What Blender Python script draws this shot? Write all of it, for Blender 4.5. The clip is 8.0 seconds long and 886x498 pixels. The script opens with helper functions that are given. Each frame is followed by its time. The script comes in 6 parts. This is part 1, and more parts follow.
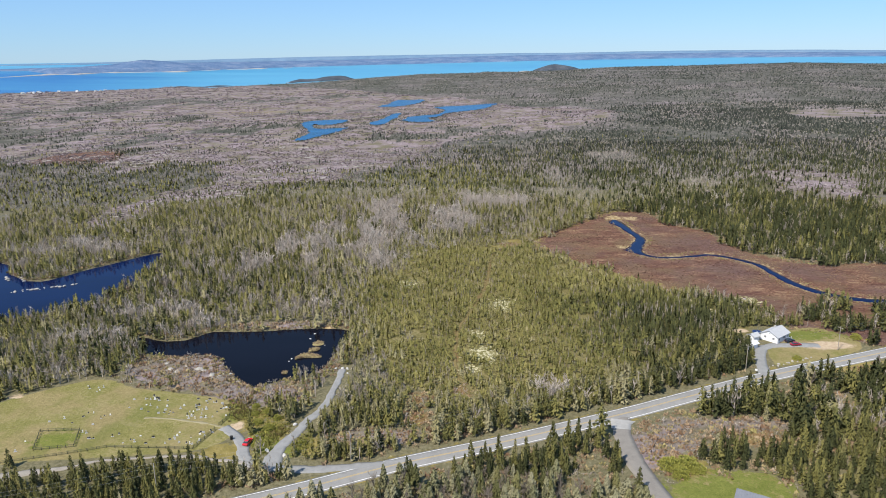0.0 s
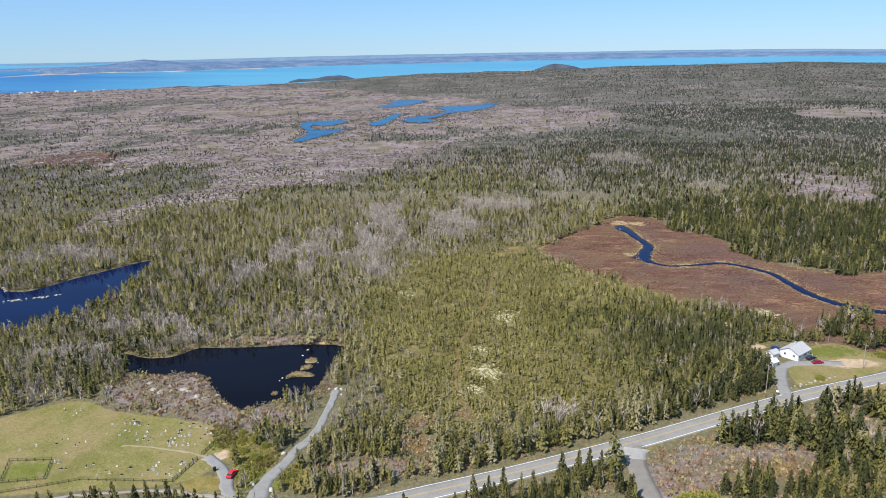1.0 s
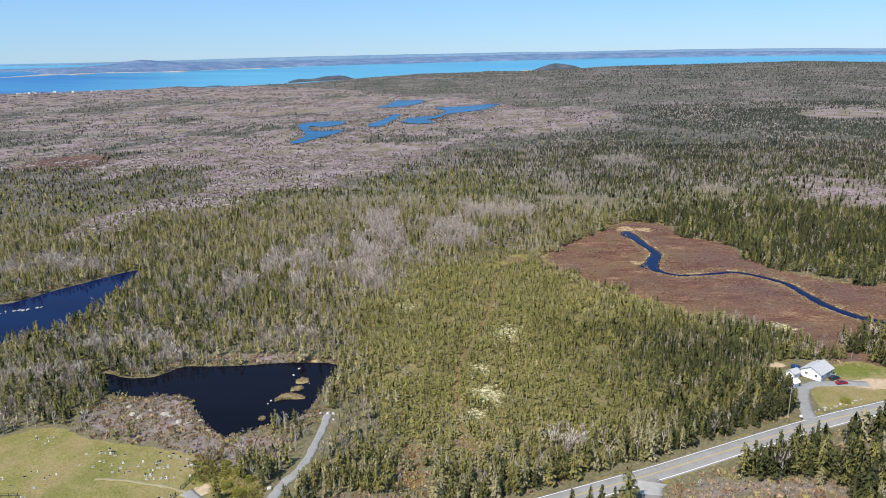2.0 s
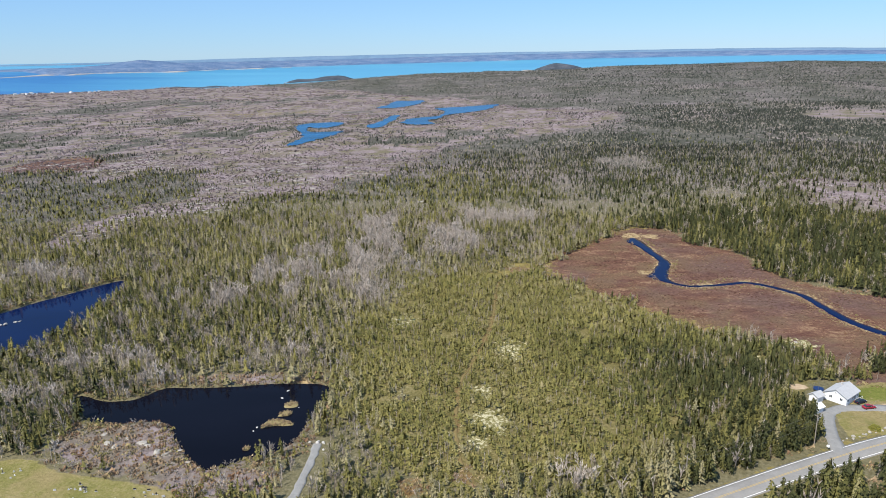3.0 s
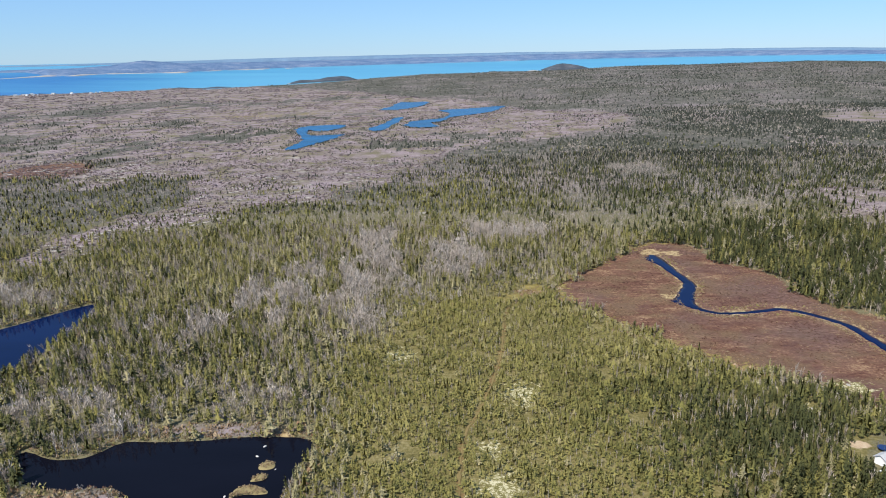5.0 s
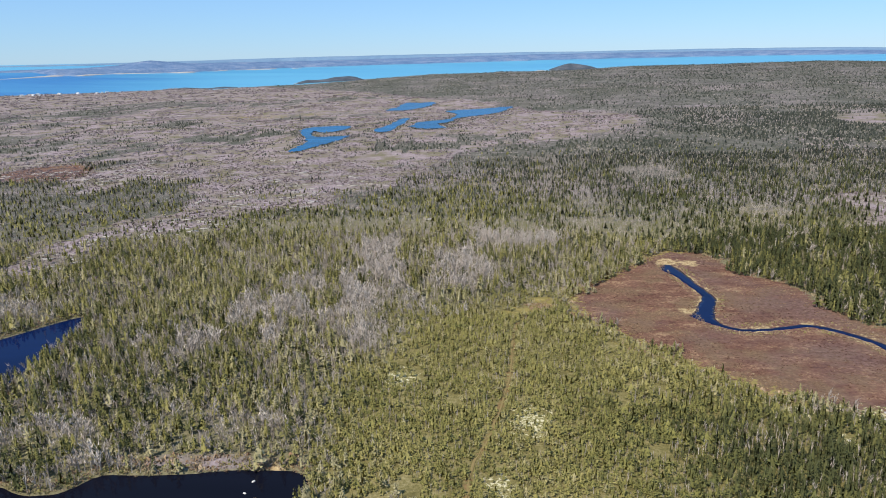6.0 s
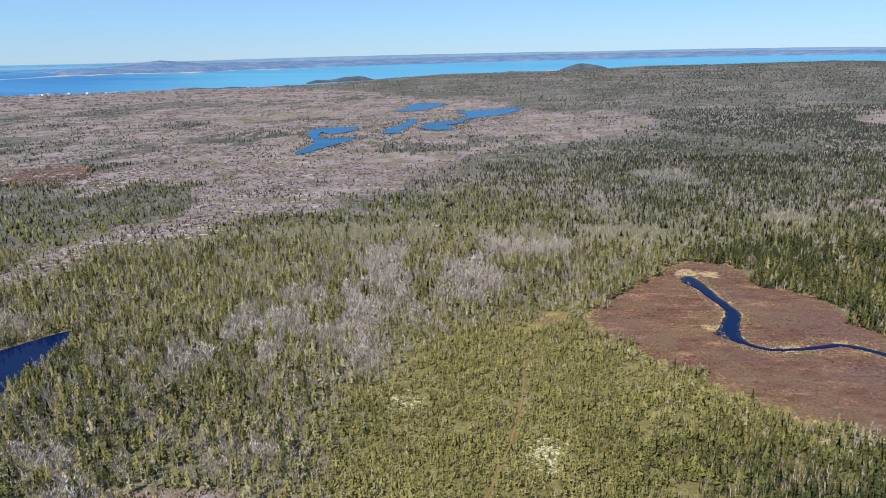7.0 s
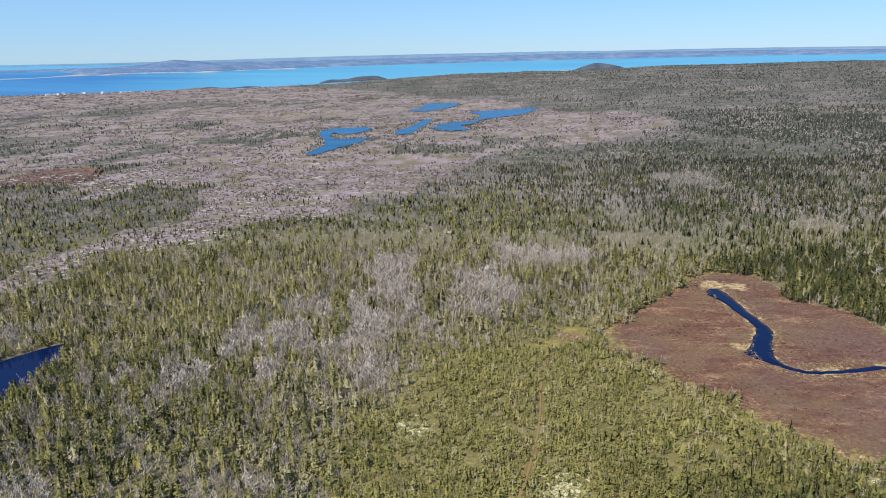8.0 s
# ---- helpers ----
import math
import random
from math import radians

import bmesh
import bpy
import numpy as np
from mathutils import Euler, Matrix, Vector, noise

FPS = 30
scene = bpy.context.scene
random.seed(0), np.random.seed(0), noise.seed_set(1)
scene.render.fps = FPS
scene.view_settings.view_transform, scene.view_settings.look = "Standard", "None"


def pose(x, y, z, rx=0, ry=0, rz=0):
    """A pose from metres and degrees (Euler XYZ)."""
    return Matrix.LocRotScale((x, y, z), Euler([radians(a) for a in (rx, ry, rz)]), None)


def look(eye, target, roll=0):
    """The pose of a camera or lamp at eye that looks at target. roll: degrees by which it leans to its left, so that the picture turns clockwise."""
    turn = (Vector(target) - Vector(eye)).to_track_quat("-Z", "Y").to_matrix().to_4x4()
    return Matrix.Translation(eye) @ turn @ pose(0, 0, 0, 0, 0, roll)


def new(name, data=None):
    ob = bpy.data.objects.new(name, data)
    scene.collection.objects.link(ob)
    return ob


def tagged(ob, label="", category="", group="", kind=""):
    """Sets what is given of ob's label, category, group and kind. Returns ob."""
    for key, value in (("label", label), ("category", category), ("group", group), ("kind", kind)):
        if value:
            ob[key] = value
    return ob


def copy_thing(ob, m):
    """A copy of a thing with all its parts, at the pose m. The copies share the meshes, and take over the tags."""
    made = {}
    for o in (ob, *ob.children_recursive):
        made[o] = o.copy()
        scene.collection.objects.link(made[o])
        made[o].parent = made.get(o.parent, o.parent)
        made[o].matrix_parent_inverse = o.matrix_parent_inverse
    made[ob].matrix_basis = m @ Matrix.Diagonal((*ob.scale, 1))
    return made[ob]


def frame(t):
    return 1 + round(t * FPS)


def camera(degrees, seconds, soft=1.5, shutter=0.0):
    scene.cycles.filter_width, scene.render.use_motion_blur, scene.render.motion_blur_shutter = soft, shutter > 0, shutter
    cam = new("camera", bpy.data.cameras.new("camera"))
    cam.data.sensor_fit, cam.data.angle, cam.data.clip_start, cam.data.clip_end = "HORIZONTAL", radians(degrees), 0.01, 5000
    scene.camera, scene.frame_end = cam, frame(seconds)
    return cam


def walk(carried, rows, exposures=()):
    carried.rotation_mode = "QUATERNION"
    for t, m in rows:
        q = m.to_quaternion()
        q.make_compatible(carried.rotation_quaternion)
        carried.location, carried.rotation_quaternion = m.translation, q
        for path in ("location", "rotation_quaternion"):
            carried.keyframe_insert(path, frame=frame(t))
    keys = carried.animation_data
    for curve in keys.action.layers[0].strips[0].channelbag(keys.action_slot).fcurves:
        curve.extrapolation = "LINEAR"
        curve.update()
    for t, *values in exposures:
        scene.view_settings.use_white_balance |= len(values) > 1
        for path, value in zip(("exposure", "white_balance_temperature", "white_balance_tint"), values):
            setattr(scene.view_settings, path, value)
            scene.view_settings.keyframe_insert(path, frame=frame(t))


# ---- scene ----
cam = camera(62.7, 8.0, soft=0.92)
METRES, EYE, TILT, LEAN, TURN = 155.8, 122.0, 1.2, 0.0, 0.0
ROWS = [
    (0.0, 0.0, 0.0, 0.0, -0.23, -16.2, 0.79),
    (0.5, 0.0011, 0.0586, -0.0004, -0.21, -16.22, 0.81),
    (1.0, 0.0021, 0.1173, -0.0008, -0.18, -16.24, 0.83),
    (1.5, 0.0035, 0.176, -0.001, -0.18, -16.25, 0.87),
    (3.0, 0.0095, 0.3565, -0.0007, -0.18, -16.28, 0.97),
    (3.5, 0.0119, 0.4184, -0.0006, -0.19, -16.28, 0.99),
    (4.0, 0.0136, 0.481, -0.0011, -0.13, -16.27, 1.01),
    (4.5, 0.0156, 0.5449, -0.0022, 0.02, -16.26, 1.02),
    (6.0, 0.0213, 0.7388, -0.0039, 0.77, -16.26, 1.05),
    (6.5, 0.0228, 0.8049, -0.0053, 1.14, -16.25, 1.06),
    (7.0, 0.0243, 0.8704, -0.0067, 1.54, -16.25, 1.06),
    (7.5, 0.0256, 0.9354, -0.0079, 2.11, -16.26, 1.06),
    (8.0, 0.0267, 0.9995, -0.0099, 2.67, -16.27, 1.08),
]
walk(cam, [(t, pose(0, 0, EYE, TILT, LEAN, TURN) @ pose(METRES * x, METRES * y, METRES * z, 90 + pitch, roll, yaw)) for t, x, y, z, yaw, pitch, roll in ROWS])

# ---- light ----
SUN_ELEVATION, SUN_AZIMUTH = 52.0, 222.0  # degrees above the horizon; compass bearing with y as north
world = bpy.data.worlds.new("sky")
scene.world = world
world.use_nodes = True
sky = world.node_tree.nodes.new("ShaderNodeTexSky")
sky.sky_type, sky.sun_disc = "NISHITA", False
sky.sun_elevation, sky.sun_rotation = radians(SUN_ELEVATION), radians(SUN_AZIMUTH)
sky.air_density, sky.dust_density, sky.ozone_density = 1.0, 0.0, 3.0
tone = world.node_tree.nodes.new("ShaderNodeMix")
tone.data_type, tone.blend_type = "RGBA", "MULTIPLY"
tone.inputs[0].default_value, tone.inputs[7].default_value = 1.0, (0.58, 0.80, 1.26, 1)
haze = world.node_tree.nodes.new("ShaderNodeMix")
haze.data_type = "RGBA"
haze.inputs[0].default_value, haze.inputs[7].default_value = 0.38, (3.3, 6.1, 8.8, 1)
world.node_tree.links.new(sky.outputs[0], tone.inputs[6])
world.node_tree.links.new(tone.outputs[2], haze.inputs[6])
world.node_tree.links.new(haze.outputs[2], world.node_tree.nodes["Background"].inputs[0])
world.node_tree.nodes["Background"].inputs[1].default_value = 0.085
sun = new("sun", bpy.data.lights.new("sun", "SUN"))
sun.data.energy, sun.data.angle, sun.data.color = 5.0, radians(0.5), (1.0, 0.93, 0.825)
SUN_WAY = Vector((math.sin(radians(SUN_AZIMUTH)) * math.cos(radians(SUN_ELEVATION)), math.cos(radians(SUN_AZIMUTH)) * math.cos(radians(SUN_ELEVATION)), math.sin(radians(SUN_ELEVATION))))
sun.matrix_world = look(SUN_WAY * 300, (0, 0, 0))
scene.view_settings.exposure = 0.4


# ---- materials ----
class Shader:
    """A principled material and short calls for its nodes."""

    def __init__(self, name, roughness=0.8, metallic=0.0, specular=0.3):
        self.material = bpy.data.materials.new(name)
        self.material.use_nodes = True
        self.tree = self.material.node_tree
        self.bsdf = self.tree.nodes["Principled BSDF"]
        self.bsdf.inputs["Roughness"].default_value = roughness
        self.bsdf.inputs["Metallic"].default_value = metallic
        self.bsdf.inputs["Specular IOR Level"].default_value = specular
        self.coord = self.tree.nodes.new("ShaderNodeTexCoord").outputs["Object"]

    def link(self, a, b):
        self.tree.links.new(a, b)

    def noise(self, scale, detail=4.0, roughness=0.6, stretch=None, warp=0.0):
        n = self.tree.nodes.new("ShaderNodeTexNoise")
        n.inputs["Scale"].default_value, n.inputs["Detail"].default_value = scale, detail
        n.inputs["Roughness"].default_value, n.inputs["Distortion"].default_value = roughness, warp
        source = self.coord
        if stretch:
            m = self.tree.nodes.new("ShaderNodeMapping")
            m.inputs["Scale"].default_value = stretch
            m.inputs["Rotation"].default_value = (0, 0, 0.5)
            self.link(source, m.inputs["Vector"])
            source = m.outputs[0]
        self.link(source, n.inputs["Vector"])
        return n.outputs["Fac"]

    def cells(self, scale, feature="F1"):
        n = self.tree.nodes.new("ShaderNodeTexVoronoi")
        n.feature = feature
        n.inputs["Scale"].default_value = scale
        self.link(self.coord, n.inputs["Vector"])
        return n.outputs["Distance"]

    def attribute(self, name):
        n = self.tree.nodes.new("ShaderNodeAttribute")
        n.attribute_name = name
        return n.outputs["Fac"]

    def random(self):
        return self.tree.nodes.new("ShaderNodeObjectInfo").outputs["Random"]

    def island(self):
        return self.tree.nodes.new("ShaderNodeNewGeometry").outputs["Random Per Island"]

    def ramp(self, fac, *stops):
        n = self.tree.nodes.new("ShaderNodeValToRGB")
        ends = n.color_ramp.elements
        while len(ends) < len(stops):
            ends.new(0.5)
        for e, (at, c) in zip(ends, stops):
            e.position, e.color = at, (c, c, c, 1) if isinstance(c, (int, float)) else (*c, 1)
        self.link(fac, n.inputs[0])
        return n.outputs[0]

    def mix(self, fac, a, b, how="MIX"):
        n = self.tree.nodes.new("ShaderNodeMix")
        n.data_type, n.blend_type = "RGBA", how
        for socket, value in ((n.inputs[0], fac), (n.inputs[6], a), (n.inputs[7], b)):
            if isinstance(value, (int, float)):
                socket.default_value = value
            elif isinstance(value, tuple):
                socket.default_value = (*value, 1)
            else:
                self.link(value, socket)
        return n.outputs[2]

    def maths(self, how, a, b):
        n = self.tree.nodes.new("ShaderNodeMath")
        n.operation = how
        for socket, value in ((n.inputs[0], a), (n.inputs[1], b)):
            if isinstance(value, (int, float)):
                socket.default_value = value
            else:
                self.link(value, socket)
        return n.outputs[0]

    def colour(self, c):
        if isinstance(c, tuple):
            self.bsdf.inputs["Base Color"].default_value = (*c, 1)
        else:
            self.link(c, self.bsdf.inputs["Base Color"])
        return self

    def bump(self, height, strength=0.5, distance=0.1):
        n = self.tree.nodes.new("ShaderNodeBump")
        n.inputs["Strength"].default_value, n.inputs["Distance"].default_value = strength, distance
        self.link(height, n.inputs["Height"])
        self.link(n.outputs[0], self.bsdf.inputs["Normal"])
        return self


def plain(name, colour, roughness=0.7, metallic=0.0, specular=0.3, wear=0.25, scale=3.0):
    """A painted or raw surface with grain and stains at two scales."""
    s = Shader(name, roughness, metallic, specular)
    dark = tuple(c * (1 - wear) for c in colour)
    light = tuple(min(1.0, c * (1 + wear * 0.5)) for c in colour)
    grain = s.mix(0.5, s.noise(scale, 5), s.noise(scale * 9, 3))
    s.colour(s.ramp(grain, (0.3, dark), (0.7, light)))
    return s.bump(grain, 0.2, 0.01).material


def ground_material():
    s = Shader("ground", 0.95, specular=0.1)
    large, mid, fine = s.noise(0.012, 5), s.noise(0.09, 5, 0.65), s.noise(0.9, 4, 0.7)
    litter = s.ramp(fine, (0.3, (0.075, 0.068, 0.036)), (0.55, (0.16, 0.145, 0.085)), (0.75, (0.25, 0.225, 0.155)))
    olive = s.ramp(mid, (0.3, (0.095, 0.085, 0.042)), (0.7, (0.185, 0.16, 0.09)))
    wet = s.ramp(s.mix(0.5, mid, fine), (0.38, (0.085, 0.075, 0.027)), (0.5, (0.15, 0.128, 0.05)), (0.62, (0.235, 0.20, 0.10)))
    colour = s.mix(s.ramp(large, (0.35, 0.0), (0.65, 1.0)), litter, s.mix(0.5, litter, olive))
    heath = s.ramp(s.noise(0.35, 6, 0.75), (0.3, (0.135, 0.105, 0.108)), (0.5, (0.235, 0.188, 0.196)), (0.7, (0.33, 0.275, 0.285)))
    heath = s.mix(s.ramp(s.noise(0.03, 4), (0.4, 0.0), (0.62, 1.0)), heath, s.ramp(fine, (0.3, (0.09, 0.08, 0.045)), (0.7, (0.19, 0.165, 0.11))))
    slab = s.ramp(s.noise(0.11, 6, 0.65, (0.45, 1.6, 1.0)), (0.60, 0.0), (0.68, 1.0))
    heath = s.mix(s.maths("MULTIPLY", slab, 0.8), heath, s.ramp(fine, (0.3, (0.25, 0.23, 0.19)), (0.7, (0.42, 0.39, 0.33))))
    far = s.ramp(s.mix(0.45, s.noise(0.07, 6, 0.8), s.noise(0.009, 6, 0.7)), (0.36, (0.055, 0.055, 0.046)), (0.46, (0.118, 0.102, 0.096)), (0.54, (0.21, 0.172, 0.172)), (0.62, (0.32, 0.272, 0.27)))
    # Far woodland floor, its colour holding a slight blue-grey for haze.
    floor = s.ramp(s.mix(0.5, s.noise(0.12, 6, 0.8), s.noise(0.02, 5, 0.7)), (0.40, (0.043, 0.047, 0.035)), (0.50, (0.077, 0.076, 0.059)), (0.60, (0.14, 0.128, 0.112)))
    bog = s.ramp(s.mix(0.45, s.noise(0.09, 6, 0.75, (0.6, 1.5, 1.0)), s.noise(0.7, 5, 0.75)), (0.37, (0.052, 0.025, 0.018)), (0.45, (0.105, 0.051, 0.036)), (0.53, (0.15, 0.080, 0.054)), (0.60, (0.27, 0.175, 0.105)))
    bog = s.mix(s.ramp(s.noise(0.04, 5, 0.7), (0.47, 0.0), (0.58, 0.85)), bog, s.ramp(fine, (0.3, (0.085, 0.055, 0.034)), (0.7, (0.20, 0.132, 0.078))))
    bog = s.mix(s.ramp(s.noise(0.016, 4, 0.6), (0.45, 0.0), (0.62, 0.7)), bog, s.ramp(s.noise(0.5, 5, 0.7), (0.38, (0.070, 0.042, 0.037)), (0.62, (0.165, 0.104, 0.092))))
    lawn = s.ramp(s.mix(0.5, s.noise(0.10, 5, 0.7), s.noise(1.3, 4)), (0.36, (0.13, 0.125, 0.036)), (0.5, (0.195, 0.178, 0.062)), (0.62, (0.265, 0.22, 0.11)))
    lawn = s.mix(s.ramp(s.noise(0.045, 5, 0.7), (0.44, 0.0), (0.58, 0.8)), lawn, s.ramp(fine, (0.3, (0.195, 0.152, 0.068)), (0.7, (0.30, 0.24, 0.122))))
    lawn = s.mix(s.ramp(s.noise(0.06, 4, 0.65, (1.4, 0.7, 1.0)), (0.52, 0.0), (0.66, 0.6)), lawn, (0.125, 0.135, 0.034))
    moss = s.ramp(s.noise(0.8, 5, 0.75), (0.42, (0.13, 0.118, 0.04)), (0.5, (0.24, 0.215, 0.10)), (0.57, (0.50, 0.46, 0.30)))
    reed = s.ramp(s.noise(0.5, 5, 0.7), (0.35, (0.21, 0.14, 0.07)), (0.65, (0.46, 0.36, 0.20)))
    rust = s.ramp(s.noise(0.4, 5), (0.3, (0.12, 0.074, 0.032)), (0.7, (0.22, 0.15, 0.07)))
    sand = s.ramp(s.noise(0.6, 5), (0.3, (0.36, 0.26, 0.17)), (0.7, (0.50, 0.40, 0.28)))
    meadow = s.ramp(s.noise(0.3, 5), (0.3, (0.155, 0.128, 0.036)), (0.7, (0.275, 0.218, 0.082)))
    green = s.ramp(s.mix(0.5, s.noise(0.3, 5, 0.7), s.noise(2.0, 4)), (0.35, (0.095, 0.115, 0.022)), (0.65, (0.185, 0.19, 0.05)))
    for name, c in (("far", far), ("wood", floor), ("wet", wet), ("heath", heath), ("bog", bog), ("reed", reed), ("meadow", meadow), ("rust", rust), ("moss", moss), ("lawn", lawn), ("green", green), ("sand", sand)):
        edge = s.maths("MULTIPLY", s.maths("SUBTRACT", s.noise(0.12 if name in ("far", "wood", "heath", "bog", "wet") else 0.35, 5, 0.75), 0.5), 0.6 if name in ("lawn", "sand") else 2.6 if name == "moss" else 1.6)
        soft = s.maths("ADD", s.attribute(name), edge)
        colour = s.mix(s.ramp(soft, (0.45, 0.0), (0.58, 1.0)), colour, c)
    s.colour(colour)
    return s.bump(s.mix(0.5, fine, s.noise(0.35, 6, 0.7)), 0.9, 0.9).material


def leaf_material(name, *stops, rough=0.75, single=False):
    """Foliage whose colour goes by each plant's own tint."""
    s = Shader(name, rough, specular=0.2)
    base = s.ramp(s.random() if single else s.attribute("tint"), *stops)
    s.colour(s.mix(s.ramp(s.noise(1.7, 3), (0.35, 0.55), (0.65, 0.0)), base, s.mix(1.0, base, (0.5, 0.5, 0.5), "MULTIPLY")))
    return s.material


def water_material(name, darkish, ripple, scale, strength, rough=0.05):
    s = Shader(name, rough, specular=0.5)
    s.bsdf.inputs["IOR"].default_value = 1.33
    s.colour(s.ramp(s.noise(0.02, 4, 0.6, (0.3, 1.0, 1.0)), (0.35, tuple(c * 0.75 for c in darkish)), (0.65, tuple(c * 1.2 for c in darkish))))
    return s.bump(s.noise(scale, 5, 0.6), strength, ripple).material


def sea_material():
    """Wind-roughened water, a darker blue to the left and nearer in."""
    s = Shader("sea_water", 0.3, specular=0.5)
    s.bsdf.inputs["IOR"].default_value = 1.33
    tone = s.maths("ADD", s.attribute("darkish"), s.maths("MULTIPLY", s.maths("SUBTRACT", s.noise(0.004, 5, 0.65, (0.25, 1.6, 1.0)), 0.5), 0.9))
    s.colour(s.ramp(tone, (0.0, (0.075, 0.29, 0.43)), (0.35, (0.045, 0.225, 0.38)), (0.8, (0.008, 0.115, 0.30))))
    return s.bump(s.noise(0.02, 5, 0.6), 0.4, 0.5).material


def asphalt_material():
    s = Shader("asphalt", 0.85, specular=0.25)
    grain = s.mix(0.5, s.noise(0.25, 5, 0.7), s.noise(5.0, 4, 0.7))
    s.colour(s.ramp(grain, (0.3, (0.175, 0.17, 0.163)), (0.5, (0.24, 0.233, 0.222)), (0.7, (0.31, 0.30, 0.285))))
    return s.bump(grain, 0.4, 0.02).material


def gravel_material(name, low, high):
    s = Shader(name, 0.95, specular=0.15)
    grain = s.mix(0.5, s.noise(0.4, 5, 0.7), s.noise(4.0, 5, 0.8))
    s.colour(s.ramp(grain, (0.3, low), (0.7, high)))
    return s.bump(grain, 0.6, 0.05).material


GROUND = ground_material()
SPRUCE = leaf_material("spruce_needles", (0.0, (0.054, 0.060, 0.021)), (0.35, (0.132, 0.127, 0.040)), (0.7, (0.215, 0.196, 0.062)), (1.0, (0.30, 0.27, 0.15)))
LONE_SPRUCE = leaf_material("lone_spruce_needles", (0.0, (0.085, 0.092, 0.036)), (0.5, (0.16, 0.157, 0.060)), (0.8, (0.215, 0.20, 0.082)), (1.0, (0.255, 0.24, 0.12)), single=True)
# Needles for far spruces, greyed in the colour itself to give distance haze.
HAZED_SPRUCE_LEAF = leaf_material("hazed_spruce_needles", (0.0, (0.033, 0.039, 0.030)), (0.5, (0.060, 0.064, 0.047)), (1.0, (0.112, 0.109, 0.084)))
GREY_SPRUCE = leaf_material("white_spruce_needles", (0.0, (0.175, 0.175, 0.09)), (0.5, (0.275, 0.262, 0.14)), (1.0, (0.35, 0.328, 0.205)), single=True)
GREEN_SHRUB = leaf_material("green_shrub_leaves", (0.0, (0.16, 0.125, 0.05)), (0.35, (0.19, 0.185, 0.045)), (1.0, (0.34, 0.32, 0.085)))
BUSH = leaf_material("yellow_green_leaves", (0.0, (0.25, 0.26, 0.05)), (1.0, (0.42, 0.40, 0.10)))
OLIVE = leaf_material("larch_needles", (0.0, (0.100, 0.102, 0.032)), (0.4, (0.195, 0.182, 0.054)), (0.75, (0.265, 0.235, 0.080)), (1.0, (0.33, 0.29, 0.155)))
TWIG = leaf_material("bare_twigs", (0.0, (0.25, 0.210, 0.172)), (0.5, (0.415, 0.357, 0.308)), (1.0, (0.55, 0.487, 0.428)), rough=0.9)
HEATH_TWIG = leaf_material("heath_shrub_twigs", (0.0, (0.125, 0.096, 0.094)), (0.45, (0.225, 0.18, 0.186)), (0.8, (0.32, 0.265, 0.272)), (1.0, (0.44, 0.39, 0.375)), rough=0.95)
BOG_TUFT = leaf_material("bog_tussock", (0.0, (0.070, 0.036, 0.026)), (0.4, (0.115, 0.058, 0.040)), (0.75, (0.175, 0.098, 0.064)), (1.0, (0.31, 0.215, 0.12)), rough=0.95)
SHRUB = leaf_material("heath_twigs", (0.0, (0.195, 0.10, 0.062)), (0.4, (0.295, 0.195, 0.12)), (0.7, (0.385, 0.29, 0.185)), (1.0, (0.30, 0.265, 0.10)), rough=0.9)
BARK = plain("bark", (0.30, 0.27, 0.235), 0.95, wear=0.5, scale=2.0)
ROCK = plain("granite", (0.37, 0.345, 0.305), 0.9, wear=0.4, scale=0.8)
POND = water_material("pond_water", (0.004, 0.0045, 0.009), 0.05, 0.6, 0.15, 0.03)
BLUE_POND = water_material("blue_pond_water", (0.002, 0.008, 0.042), 0.05, 0.6, 0.15, 0.03)
for water in (POND, BLUE_POND):
    water.node_tree.nodes["Principled BSDF"].inputs["Specular IOR Level"].default_value = 0.07
LAKE = water_material("lake_water", (0.004, 0.070, 0.175), 0.2, 0.12, 0.6, 0.2)
LAKE.node_tree.nodes["Principled BSDF"].inputs["Specular IOR Level"].default_value = 0.02
SEA = sea_material()
ASPHALT = asphalt_material()
GRAVEL = gravel_material("grey_gravel", (0.17, 0.17, 0.168), (0.30, 0.298, 0.29))
APRON = gravel_material("pale_apron", (0.25, 0.243, 0.23), (0.38, 0.37, 0.352))
OLD_ASPHALT = gravel_material("worn_asphalt", (0.155, 0.142, 0.127), (0.26, 0.24, 0.215))
CONCRETE = plain("concrete", (0.45, 0.44, 0.42), 0.9, wear=0.3)
TRACK = gravel_material("worn_track", (0.21, 0.185, 0.10), (0.32, 0.28, 0.18))
DIRT = gravel_material("pale_dirt", (0.20, 0.178, 0.15), (0.35, 0.315, 0.275))
PEAT = gravel_material("trail_peat", (0.13, 0.098, 0.038), (0.23, 0.175, 0.078))
WHITE_LINE = plain("white_road_paint", (0.80, 0.795, 0.78), 0.7, wear=0.25)
YELLOW_LINE = plain("yellow_road_paint", (0.50, 0.36, 0.13), 0.7, wear=0.35)


# ---- plan ----
def lattice(ix, iy, seed):
    h = np.sin(ix * 127.1 + iy * 311.7 + seed * 74.7) * 43758.5453
    return h - np.floor(h)


